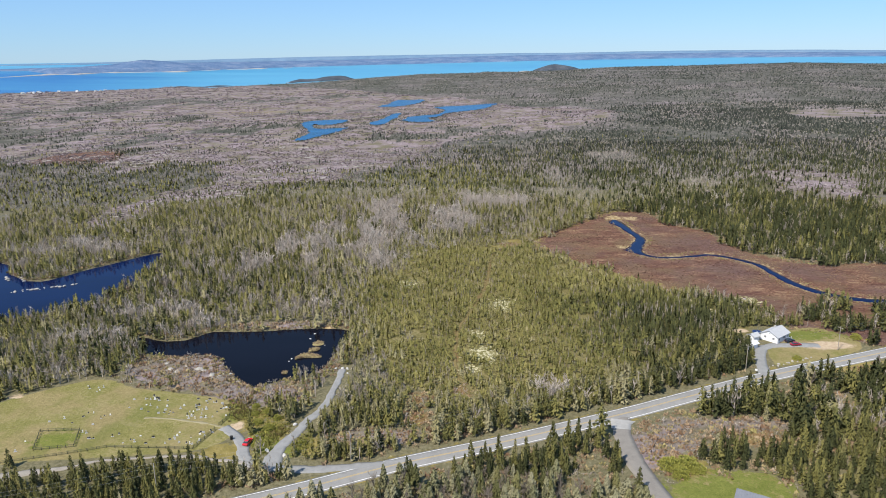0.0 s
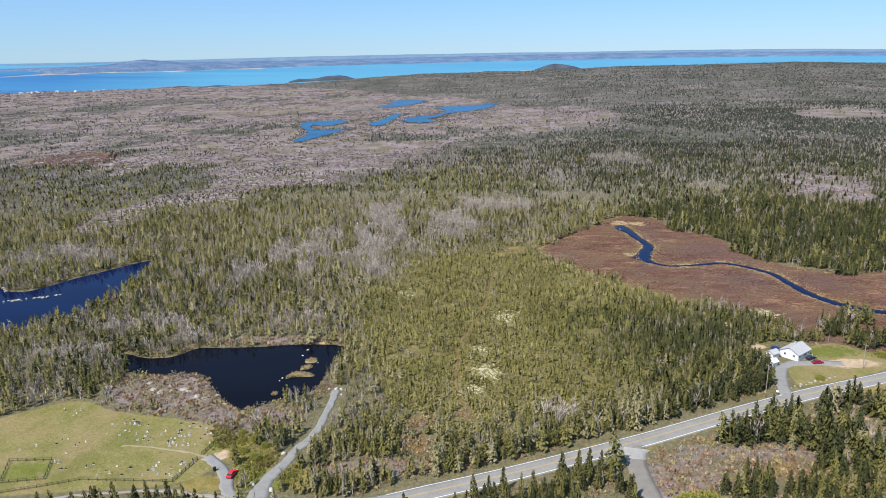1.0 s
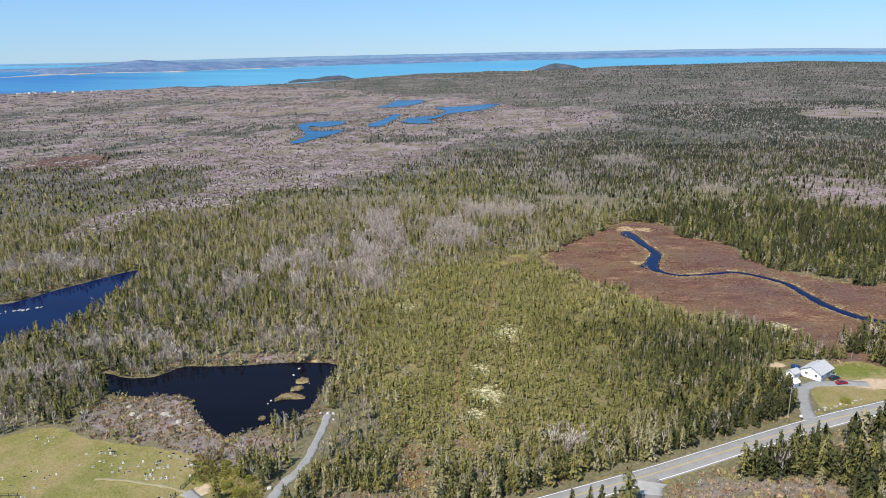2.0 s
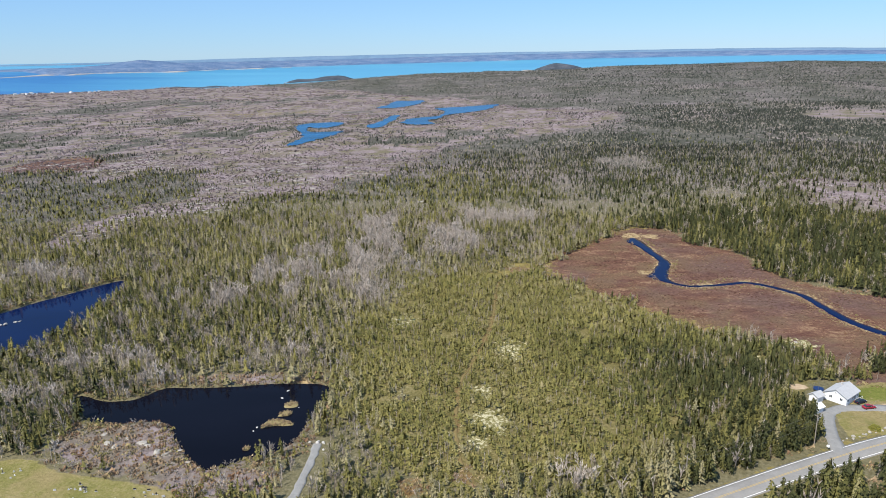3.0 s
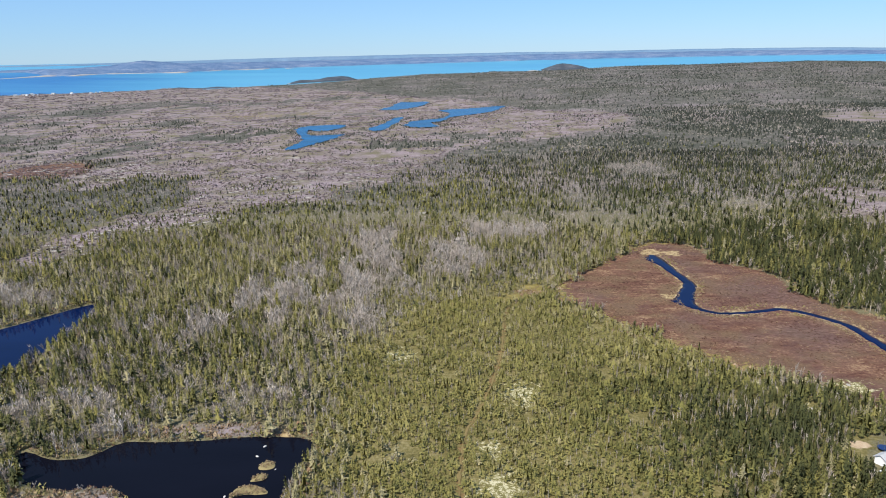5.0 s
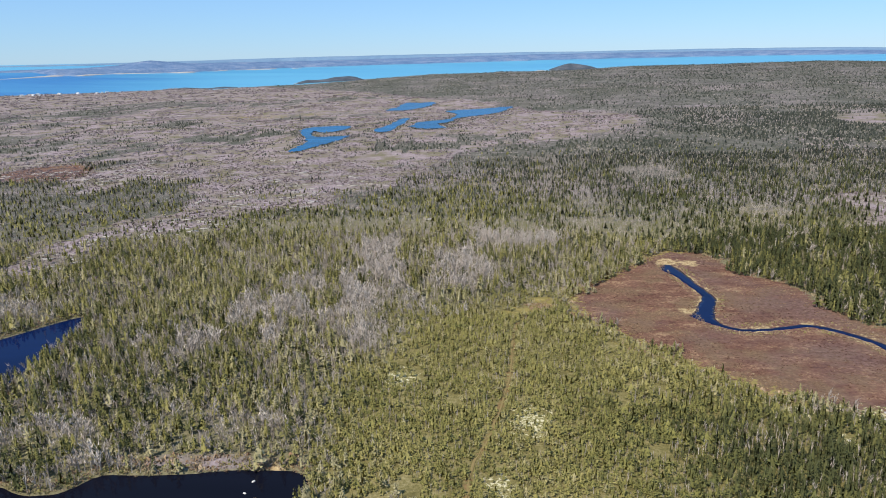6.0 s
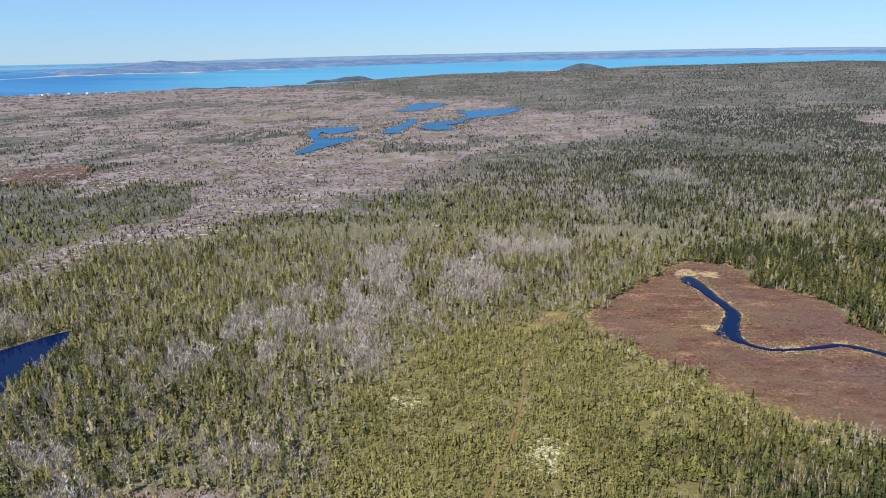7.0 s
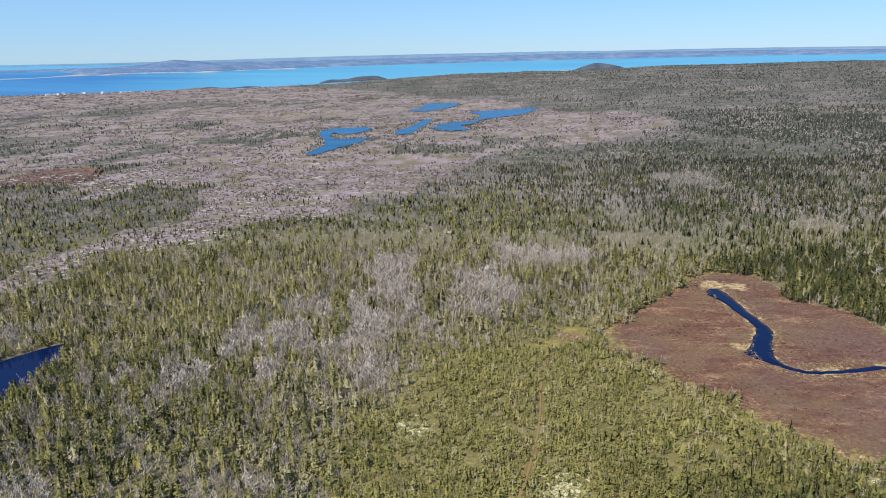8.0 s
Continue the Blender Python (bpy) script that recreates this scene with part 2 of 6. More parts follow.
def field(x, y, size, octaves=4, seed=0):
    """Smooth random hills between 0 and 1, about size metres across."""
    total, weight, amount = 0.0, 0.0, 1.0
    for o in range(octaves):
        u, v = np.asarray(x) / size * 2 ** o + 37.7 * o, np.asarray(y) / size * 2 ** o - 17.3 * o
        i, j = np.floor(u), np.floor(v)
        f, g = u - i, v - j
        f, g = f * f * (3 - 2 * f), g * g * (3 - 2 * g)
        a, b = lattice(i, j, seed + o), lattice(i + 1, j, seed + o)
        c, d = lattice(i, j + 1, seed + o), lattice(i + 1, j + 1, seed + o)
        total = total + amount * ((a * (1 - f) + b * f) * (1 - g) + (c * (1 - f) + d * f) * g)
        weight, amount = weight + amount, amount * 0.5
    return total / weight


def step(a, b, v):
    t = np.clip((np.asarray(v, float) - a) / (b - a), 0, 1)
    return t * t * (3 - 2 * t)


def rounded(points, closed=True, n=6):
    """A smooth line through the given points."""
    p = np.array(points, float)
    out, count = [], len(p)
    for i in range(count if closed else count - 1):
        if closed:
            a, b, c, d = p[i - 1], p[i], p[(i + 1) % count], p[(i + 2) % count]
        else:
            a, b, c, d = p[max(i - 1, 0)], p[i], p[i + 1], p[min(i + 2, count - 1)]
        for k in range(n):
            t = k / n
            out.append(0.5 * (2 * b + (c - a) * t + (2 * a - 5 * b + 4 * c - d) * t * t + (3 * b - a - 3 * c + d) * t ** 3))
    if not closed:
        out.append(p[-1])
    return np.array(out)


def ragged(line, amount, size, seed=3):
    """The same outline with small bays and points."""
    x, y = line[:, 0], line[:, 1]
    return np.stack([x + amount * 2 * (field(x, y, size, 3, seed) - 0.5), y + amount * 2 * (field(x, y, size, 3, seed + 9) - 0.5)], 1)


def away(line, x, y, closed=False):
    """The distance of each place from a line; negative inside a closed one."""
    x, y = np.asarray(x, float), np.asarray(y, float)
    best, inside = np.full(x.shape, 1e9), np.zeros(x.shape, bool)
    low, high = line.min(0) - 80, line.max(0) + 80
    near = (x > low[0]) & (x < high[0]) & (y > low[1]) & (y < high[1])
    px, py = x[near], y[near]
    nearest, within = np.full(px.shape, 1e9), np.zeros(px.shape, bool)
    ends = np.roll(line, -1, 0) if closed else line[1:]
    for (ax, ay), (bx, by) in zip(line, ends):
        dx, dy = bx - ax, by - ay
        t = np.clip(((px - ax) * dx + (py - ay) * dy) / (dx * dx + dy * dy + 1e-9), 0, 1)
        nearest = np.minimum(nearest, np.hypot(px - ax - t * dx, py - ay - t * dy))
        if closed:
            within ^= ((ay > py) != (by > py)) & (px < dx * (py - ay) / (dy + 1e-12) + ax)
    best[near], inside[near] = nearest, within
    return np.where(inside, -best, best)


POND_NEAR = ragged(rounded([(-136, 304), (-126, 288), (-112, 283), (-97, 283), (-85, 267), (-72, 253), (-63, 258), (-51, 264), (-46, 282), (-43, 306), (-55, 311), (-74, 310), (-89, 308), (-105, 309), (-112, 301), (-121, 299)]), 1.3, 9)
POND_WEST = ragged(rounded([(-400, 420), (-333, 443), (-272, 430), (-252, 405), (-229, 390), (-211, 415), (-186, 444), (-177, 444), (-173, 410), (-172, 378), (-178, 352), (-194, 338), (-219, 330), (-300, 330), (-390, 345)]), 1.8, 12)
CREEK_LINE = rounded([(127, 526), (128, 508), (130, 486), (131, 467), (124, 450), (121, 438), (124, 428), (132, 422), (147, 423), (163, 426), (174, 417), (182, 404), (184, 386), (186, 368), (193, 352), (206, 341), (222, 336), (262, 326), (330, 322)], False)
CREEK_WIDTH = np.interp(np.linspace(0, 1, len(CREEK_LINE)), [0, 0.04, 0.1, 0.15, 0.2, 0.24, 0.28, 0.33, 0.4, 0.55, 0.7, 0.85, 1], [3, 8, 5.5, 5.5, 8, 9, 7, 3, 2.6, 3.6, 5, 6, 6])
LAKE_SOUTH = ragged(rounded([(-212, 1045), (-211, 1078), (-204, 1130), (-218, 1196), (-237, 1258), (-250, 1334), (-211, 1375), (-175, 1365), (-176, 1308), (-201, 1269), (-224, 1297), (-222, 1256), (-207, 1209), (-166, 1214), (-156, 1220), (-161, 1163), (-179, 1103), (-193, 1062), (-203, 1036)], n=10), 7, 14)
LAKE_MIDDLE = ragged(rounded([(-127, 1296), (-113, 1362), (-104, 1440), (-98, 1495), (-82, 1508), (-85, 1417), (-91, 1359), (-98, 1281), (-112, 1260)], n=10), 5, 16)
LAKE_EAST = ragged(rounded([(-69, 1350), (-57, 1423), (-13, 1470), (3, 1520), (8, 1600), (-14, 1660), (7, 1690), (67, 1722), (111, 1762), (133, 1762), (103, 1640), (78, 1576), (39, 1532), (7, 1478), (-8, 1406), (-26, 1388), (-14, 1318), (-38, 1303), (-58, 1315)], n=10), 8, 16)
LAKE_NORTH = ragged(rounded([(-143, 1725), (-127, 1828), (-116, 1959), (-81, 1951), (-50, 1972), (-41, 1923), (-61, 1797), (-89, 1737), (-118, 1705)], n=10), 8, 18)
LAKES = (LAKE_SOUTH, LAKE_MIDDLE, LAKE_EAST, LAKE_NORTH)
BOG = rounded([(136, 552), (154, 545), (162, 505), (178, 483), (183, 441), (200, 410), (215, 400), (254, 399), (330, 395), (330, 300), (262, 305), (196, 280), (176, 290), (157, 305), (149, 332), (140, 345), (117, 364), (99, 385), (79, 414), (63, 448), (67, 477), (87, 501), (118, 537)])
ROAD = rounded([(-420, 75), (-250, 120), (-140, 151), (-78, 170), (-46, 182), (-15, 196), (20, 209), (60, 225.5), (83, 236), (107, 247), (133, 258), (161, 268), (220, 290), (330, 330)], False)
SIDE_ROAD = rounded([(60, 225), (57.5, 213), (57, 200), (58.5, 185), (61, 165), (64, 120), (62, 60)], False)
LOT_LANE = rounded([(-40.6, 266), (-40.7, 257.4), (-42.1, 241.5), (-44.1, 231), (-46.9, 224.6), (-48.8, 217.2), (-51.1, 211.9), (-52.8, 206.5), (-53.2, 202), (-53.5, 196.5)], False)
CHURCH_LANE = rounded([(-12, 198.5), (-17, 197), (-25.6, 195.6), (-38.9, 194.2), (-49.3, 194.9), (-56.5, 196.3), (-60.5, 198.6), (-63.6, 203.7), (-65.3, 209.2), (-69.7, 216.1), (-74.6, 220.6)], False)
GRAVE_PATH = rounded([(-74.4, 220.4), (-79, 222.6), (-84.4, 224.3), (-95.1, 227.2), (-104, 228)], False)
WEST_LANE = rounded([(-61, 198.3), (-71.4, 200.3), (-79.4, 202.6), (-98, 201.8), (-108, 200.5), (-116, 196.8), (-127.1, 194), (-140, 189), (-170, 176)], False)
TRAIL = rounded([(50, 466), (38, 447), (29, 420), (25, 385), (20, 357), (13, 328), (7.5, 312), (5.3, 293), (4.4, 272), (5.4, 256), (7.7, 241.7)], False)
DRIVEWAY = rounded([(122, 254), (126, 268), (131, 279), (137, 283.5), (147, 284), (157, 283)], False)
CEMETERY = rounded([(-190, 215), (-165, 238), (-153, 249), (-134, 260), (-117, 252), (-95, 246), (-78, 240), (-70, 226), (-70, 215), (-79, 206), (-104, 203), (-138, 199), (-170, 188), (-200, 195)])
YARD = rounded([(147, 297), (165, 303), (175, 288), (170, 277), (147, 267.5), (136, 265), (130, 264), (134, 280), (140, 284)])
SOUTH_YARD = rounded([(63, 178), (66, 183.6), (74.7, 188.8), (81.9, 186), (84.9, 189.4), (94.6, 188), (96, 178), (91, 166), (70, 162)])
BARREN = rounded([(-300, 520), (-244, 502), (-237, 509), (-221, 526), (-205, 573), (-182, 605), (-166, 645), (-142, 677), (-105, 690), (-98, 772), (-58, 820), (-7, 998), (27, 1059), (136, 1150), (257, 1218), (320, 1400), (310, 1500), (170, 1620), (80, 1860), (-100, 2100), (-380, 2600), (-1000, 3300), (-1900, 3100), (-2200, 2400), (-2000, 1500), (-1000, 900), (-450, 600)])
WEST_STAND = rounded([(-520, 830), (-440, 855), (-390, 837), (-342, 798), (-337, 868), (-302, 854), (-266, 834), (-240, 774), (-214, 687), (-223, 666), (-250, 668), (-256, 646), (-250, 600), (-258, 554), (-275, 525), (-340, 520), (-450, 600)])
BOG_WOOD = rounded([(3, 240), (45, 250), (100, 275), (135, 300), (140, 340), (112, 364), (95, 385), (76, 414), (60, 450), (45, 470), (20, 455), (-5, 440), (-25, 400), (-38, 350), (-35, 300), (-20, 262)])
MOSS = ((28, 339, 7, 9), (16, 280, 6, 10), (-20, 373, 6, 8), (148, 340, 9, 6), (121, 345, 5, 4), (134, 346, 7, 3), (127, 324, 4, 4), (15, 300, 4, 6), (150, 322, 5, 5), (10, 264, 4, 4))
RUST = ((-9.5, 238, 3.5, 8), (-9, 225, 4.5, 7), (100, 208, 10, 7), (-32, 209, 2.5, 3.5), (126, 204, 4, 3), (7, 245, 3.5, 5), (43, 456, 7, 5))
CLUMPS = ((172, 318, 9, 9), (188, 331, 8, 8), (179, 302, 10, 6), (212, 318, 12, 10), (198, 300, 8, 8))
HEATH = ((86, 216, 15, 7), (101, 214, 12, 8), (-92, 264, 30, 16), (-70, 248, 16, 12), (-114, 269, 13, 12), (-100, 273, 14, 9), (-84, 250, 11, 13), (-108, 264, 18, 7), (-60, 245, 9, 8), (-20, 213, 18, 5), (75, 209, 13, 9), (66, 203, 8, 14), (-48, 268, 6, 9), (312, 590, 32, 42), (335, 655, 36, 55), (730, 1320, 95, 95), (660, 1290, 50, 60), (-75, 316, 30, 4))
MEADOW_BUSHES = ((-57, 214, 6.5, 11), (-67, 229, 8, 5), (-73, 238, 5, 5), (-46.5, 209, 4, 6), (-61, 224, 6, 6))
TURF_GREEN = ((-127.2, 214, 7.5, 6), (80, 178, 20, 12), (158, 295, 13, 6), (-58, 212, 5, 9), (-72, 231, 5, 5), (-48, 205, 3, 5))
MEADOW = ((-425, 1670, 125, 85), (-300, 1720, 70, 45), (-58, 215, 6, 10), (-66, 226, 6, 8), (-43, 207, 5, 6), (73, 188, 7, 9), (-70, 205, 9, 5), (47, 464, 6, 7), (37, 450, 7, 3.5), (27, 444, 7, 3), (160, 262, 25, 6), (-127.5, 214.5, 6, 5))
REEDS = ((128, 531, 8, 7), (115, 447, 4, 4), (140, 528, 5, 6), (-52, 312, 4, 2))
SAND = ((160, 283, 11, 4.5), (-70.2, 221.2, 2.6, 3.4), (-158, 246, 3.5, 1.8), (131, 301, 4, 2.5))
GROVES = ((-36, 488, 18, 22), (-44, 449, 11, 18), (5, 499, 19, 32), (30, 552, 24, 21), (50, 556, 20, 17), (-12, 438, 13, 18), (-37, 414, 11, 13), (-72, 473, 12, 14), (-97, 442, 8, 14), (-76, 443, 11, 17), (202, 850, 24, 50), (-77, 407, 5, 12), (-108, 406, 10, 10), (-136, 407, 7, 7), (-75, 332, 5, 5), (-44, 530, 16, 20), (-63, 431, 10, 11), (95, 611, 14, 13), (125, 606, 13, 9), (105, 677, 13, 12), (229, 634, 14, 16), (214, 560, 10, 12), (-77, 342, 9, 5), (-61, 337, 7, 5), (-160, 298, 15, 6), (-146, 331, 10, 7), (-124, 333, 9, 7), (-108, 312, 8, 4), (47, 240, 14, 9), (42, 246, 9, 7), (-240, 452, 36, 12), (-100, 262, 22, 6), (-125, 258, 18, 5), (90, 205, 9, 8), (-66, 243, 8, 6), (240, 330, 20, 20))
STANDS = ((-455, 1110, 40, 95), (-360, 1280, 85, 65), (-40, 1130, 58, 48), (-800, 1350, 190, 260), (-405, 965, 35, 30), (-610, 1130, 75, 85), (-570, 880, 55, 55), (-900, 1800, 150, 110), (30, 1190, 60, 40), (-560, 1500, 120, 60), (-250, 1640, 90, 70), (-800, 2050, 260, 180), (-330, 2150, 160, 90))
SLAB_LINE = rounded([(-242, 518), (-229, 546), (-211, 594), (-189, 622), (-174, 670), (-145, 689), (-120, 752)], False)
SLAB_SPOTS = ((-76, 562, 6, 8), (-51, 589, 7, 8), (-19, 621, 6, 10), (-56, 721, 8, 14), (-16, 693, 7, 10), (29, 714, 6, 10), (-138, 518, 6, 7), (-139, 486, 6, 5), (-242, 522, 7, 7), (-247, 548, 7, 8), (-223, 529, 5, 6), (-135, 763, 14, 16), (-184, 780, 12, 16), (-103, 805, 10, 12), (-182, 613, 8, 9), (-207, 594, 9, 10))


def spots(x, y, ovals):
    """How far each place lies within any of the ovals (x, y, half-width, half-depth): 1 in the middle, 0.5 on the rim."""
    best = np.zeros(np.shape(x))
    for ox, oy, rx, ry in ovals:
        best = np.maximum(best, 1 - 0.5 * np.hypot((x - ox) / rx, (y - oy) / ry))
    return np.clip(best, 0, 1)


def land_height(x, y):
    """The lie of the land before ponds and roads are cut into it."""
    d, bearing = np.hypot(x, y), np.degrees(np.arctan2(x, y))
    compass = [-30.6, -28.6, -26.3, -23.7, -20.8, -20.0, -19.0, -16.9, -14.0, -12.0, -9.4, -6.9, -5.2, -1.7, 3.0, 3.5, 6.1, 9.9, 12.8, 18.8, 25.4, 30.8]
    ridge = np.interp(bearing, compass, [3300, 3330, 3290, 3290, 3310, 3390, 3370, 3240, 3370, 3390, 3450, 3570, 3650, 3810, 3860, 3920, 3880, 3970, 4110, 4170, 4300, 4190])
    top = np.interp(bearing, compass, [0.6, 1.8, 0.5, 0.5, 1.1, 4.1, 3.2, 0.2, 3.1, 4.3, 6.7, 12.6, 16.4, 24.9, 27.7, 31.5, 29.0, 34.1, 43.5, 47.2, 55.4, 48.9])
    front = y > 0
    z = 2 + np.where(front, (top - 2) * step(500, ridge, d), 0)
    hill = 9 * np.exp(-((x + 60) / 190) ** 2 - ((y - 560) / 130) ** 2) + 8 * np.exp(-((x - 330) / 170) ** 2 - ((y - 640) / 150) ** 2)
    rough = (field(x, y, 330, 4, 5) - 0.5) * 16 * step(480, 1000, d) * (1 - 0.92 * step(2500, 3200, d)) + (field(x, y, 45, 3, 8) - 0.5) * 1.6 * step(240, 520, d)
    z = z + hill + rough
    return z - 90 * step(ridge, ridge + 160, d) * front


def heath_edge(x, y):
    """Negative on the open heath, which dark stands of spruce break up."""
    edge = away(BARREN, x, y, True) + (field(x, y, 120, 4, 2) - 0.5) * 60 + (field(x, y, 26, 3, 6) - 0.5) * 30
    far = np.hypot(x, y)
    stand = np.maximum(-away(WEST_STAND, x, y, True) / 30 + 0.5, spots(x, y, STANDS)) + (field(x, y, 34, 5, 13) - 0.5) * 2.2
    return np.where((stand > 0.5) & (far > 480), np.maximum(edge, 40), edge)


LAKE_LEVEL = [5.4] * 4
POND_LEVEL = 1.6


def ground_height(x, y):
    x, y = np.asarray(x, float), np.asarray(y, float)
    z = land_height(x, y)
    for line, level in zip(LAKES, LAKE_LEVEL):
        d = away(line, x, y, True)
        z = np.where(d < 70, level + 0.8 + (z - level - 0.8) * step(15, 70, d), z) - 2.0 * step(8, -12, d)
    calm = 1 - step(20, 60, np.minimum(away(BOG, x, y, True), np.minimum(away(POND_NEAR, x, y, True), away(POND_WEST, x, y, True))))
    z = z + (2.0 - z) * calm
    for line in (POND_NEAR, POND_WEST):
        z = z - 2.4 * step(1.2, -2.6, away(line, x, y, True))
    creek = away(CREEK_LINE, x, y)
    z = z - 0.4 * step(9, 2, creek)
    return z


def height_at(x, y):
    return float(ground_height(np.array([x]), np.array([y]))[0])


# ---- building helpers ----
def raw_mesh(name, verts, tris, material, tint=None):
    """A mesh of many triangles, quickly."""
    me = bpy.data.meshes.new(name)
    verts, tris = np.asarray(verts, np.float32), np.asarray(tris, np.int32)
    me.vertices.add(len(verts))
    me.vertices.foreach_set("co", verts.ravel())
    me.loops.add(tris.size)
    me.loops.foreach_set("vertex_index", tris.ravel())
    me.polygons.add(len(tris))
    me.polygons.foreach_set("loop_start", np.arange(0, tris.size, tris.shape[1], dtype=np.int32))
    if tint is not None:
        me.attributes.new("tint", "FLOAT", "POINT").data.foreach_set("value", np.asarray(tint, np.float32))
    me.update(calc_edges=True)
    for m in material if isinstance(material, (list, tuple)) else [material]:
        me.materials.append(m)
    return me


def part(name, bm, material, parent, label=""):
    me = bpy.data.meshes.new(name)
    bm.to_mesh(me)
    bm.free()
    me.materials.append(material)
    ob = new(name, me)
    ob.parent = parent
    if label:
        tagged(ob, label)
    return ob


def thing(name, x, y, z, turn, label, category, group=""):
    ob = new(name)
    ob.matrix_basis = pose(x, y, z, 0, 0, turn)
    return tagged(ob, label, category, group)


def box(bm, cx, cy, cz, sx, sy, sz, turn=0.0, bevel=0.0):
    """A box by its middle and sizes, with bevelled edges where wanted."""
    m = pose(cx, cy, cz, 0, 0, turn) @ Matrix.Diagonal((sx, sy, sz, 1))
    made = bmesh.ops.create_cube(bm, size=1, matrix=m)["verts"]
    if bevel:
        edges = {e for v in made for e in v.link_edges}
        bmesh.ops.bevel(bm, geom=list(edges), offset=bevel, segments=1, affect="EDGES")
    return bm


def rod(bm, a, b, ra, rb, sides=6):
    a, b = Vector(a), Vector(b)
    m = Matrix.Translation((a + b) / 2) @ (b - a).to_track_quat("Z", "Y").to_matrix().to_4x4()
    bmesh.ops.create_cone(bm, cap_ends=True, segments=sides, radius1=ra, radius2=rb, depth=(b - a).length, matrix=m)
    return bm


def sheet(name, line, z, material, label, depth=0.0):
    """A flat surface within an outline."""
    bm = bmesh.new()
    face = bm.faces.new([bm.verts.new((x, y, z)) for x, y in line])
    bmesh.ops.triangulate(bm, faces=[face])
    bmesh.ops.recalc_face_normals(bm, faces=bm.faces)
    if sum(f.normal.z for f in bm.faces) < 0:
        bmesh.ops.reverse_faces(bm, faces=bm.faces)
    ob = part(name, bm, material, None)
    return tagged(ob, label, "water", kind="structure")


def ribbon_mesh(name, line, left, right, lift, material, crown=0.0, thick=0.25, seed=0, fray=0.0):
    """A strip along a line, from left to right of it (metres), lying on the ground, with a thickness."""
    line = np.asarray(line, float)
    along = np.gradient(line, axis=0)
    along /= np.linalg.norm(along, axis=1)[:, None]
    side = np.stack([along[:, 1], -along[:, 0]], 1)
    count = len(line)
    left, right = np.broadcast_to(left, count), np.broadcast_to(right, count)
    if fray:
        s = np.arange(count)
        left = left + fray * (field(s, s * 0, 2.5, 3, seed) - 0.5) * 2
        right = right + fray * (field(s, s * 0, 2.5, 3, seed + 4) - 0.5) * 2
    rows = []
    for f in (0, 0, 0.25, 0.5, 0.75, 1, 1):
        at = line + side * (left + (right - left) * f)[:, None]
        rows.append(np.column_stack([at, ground_height(at[:, 0], at[:, 1]) + lift + crown * (1 - (2 * f - 1) ** 2)]))
    rows[0][:, 2] -= thick
    rows[-1][:, 2] -= thick
    verts = np.concatenate(rows)
    faces = []
    for k in range(6):
        for i in range(count - 1):
            a, b = k * count + i, (k + 1) * count + i
            faces.append((a, b, b + 1, a + 1))
    return raw_mesh(name, verts, faces, material)


# ---- ground ----
def spread(fine_low, fine_high, fine, low, high, most=60.0):
    """Coordinates that lie close together in the middle and wider apart outside."""
    out = list(np.arange(fine_low, fine_high + fine, fine))
    at, gap = out[-1], fine
    while at < high:
        gap = min(gap * 1.06, most)
        at += gap
        out.append(at)
    at, gap = out[0], fine
    while at > low:
        gap = min(gap * 1.12, most * 3)
        at -= gap
        out.insert(0, at)
    return np.array(out)


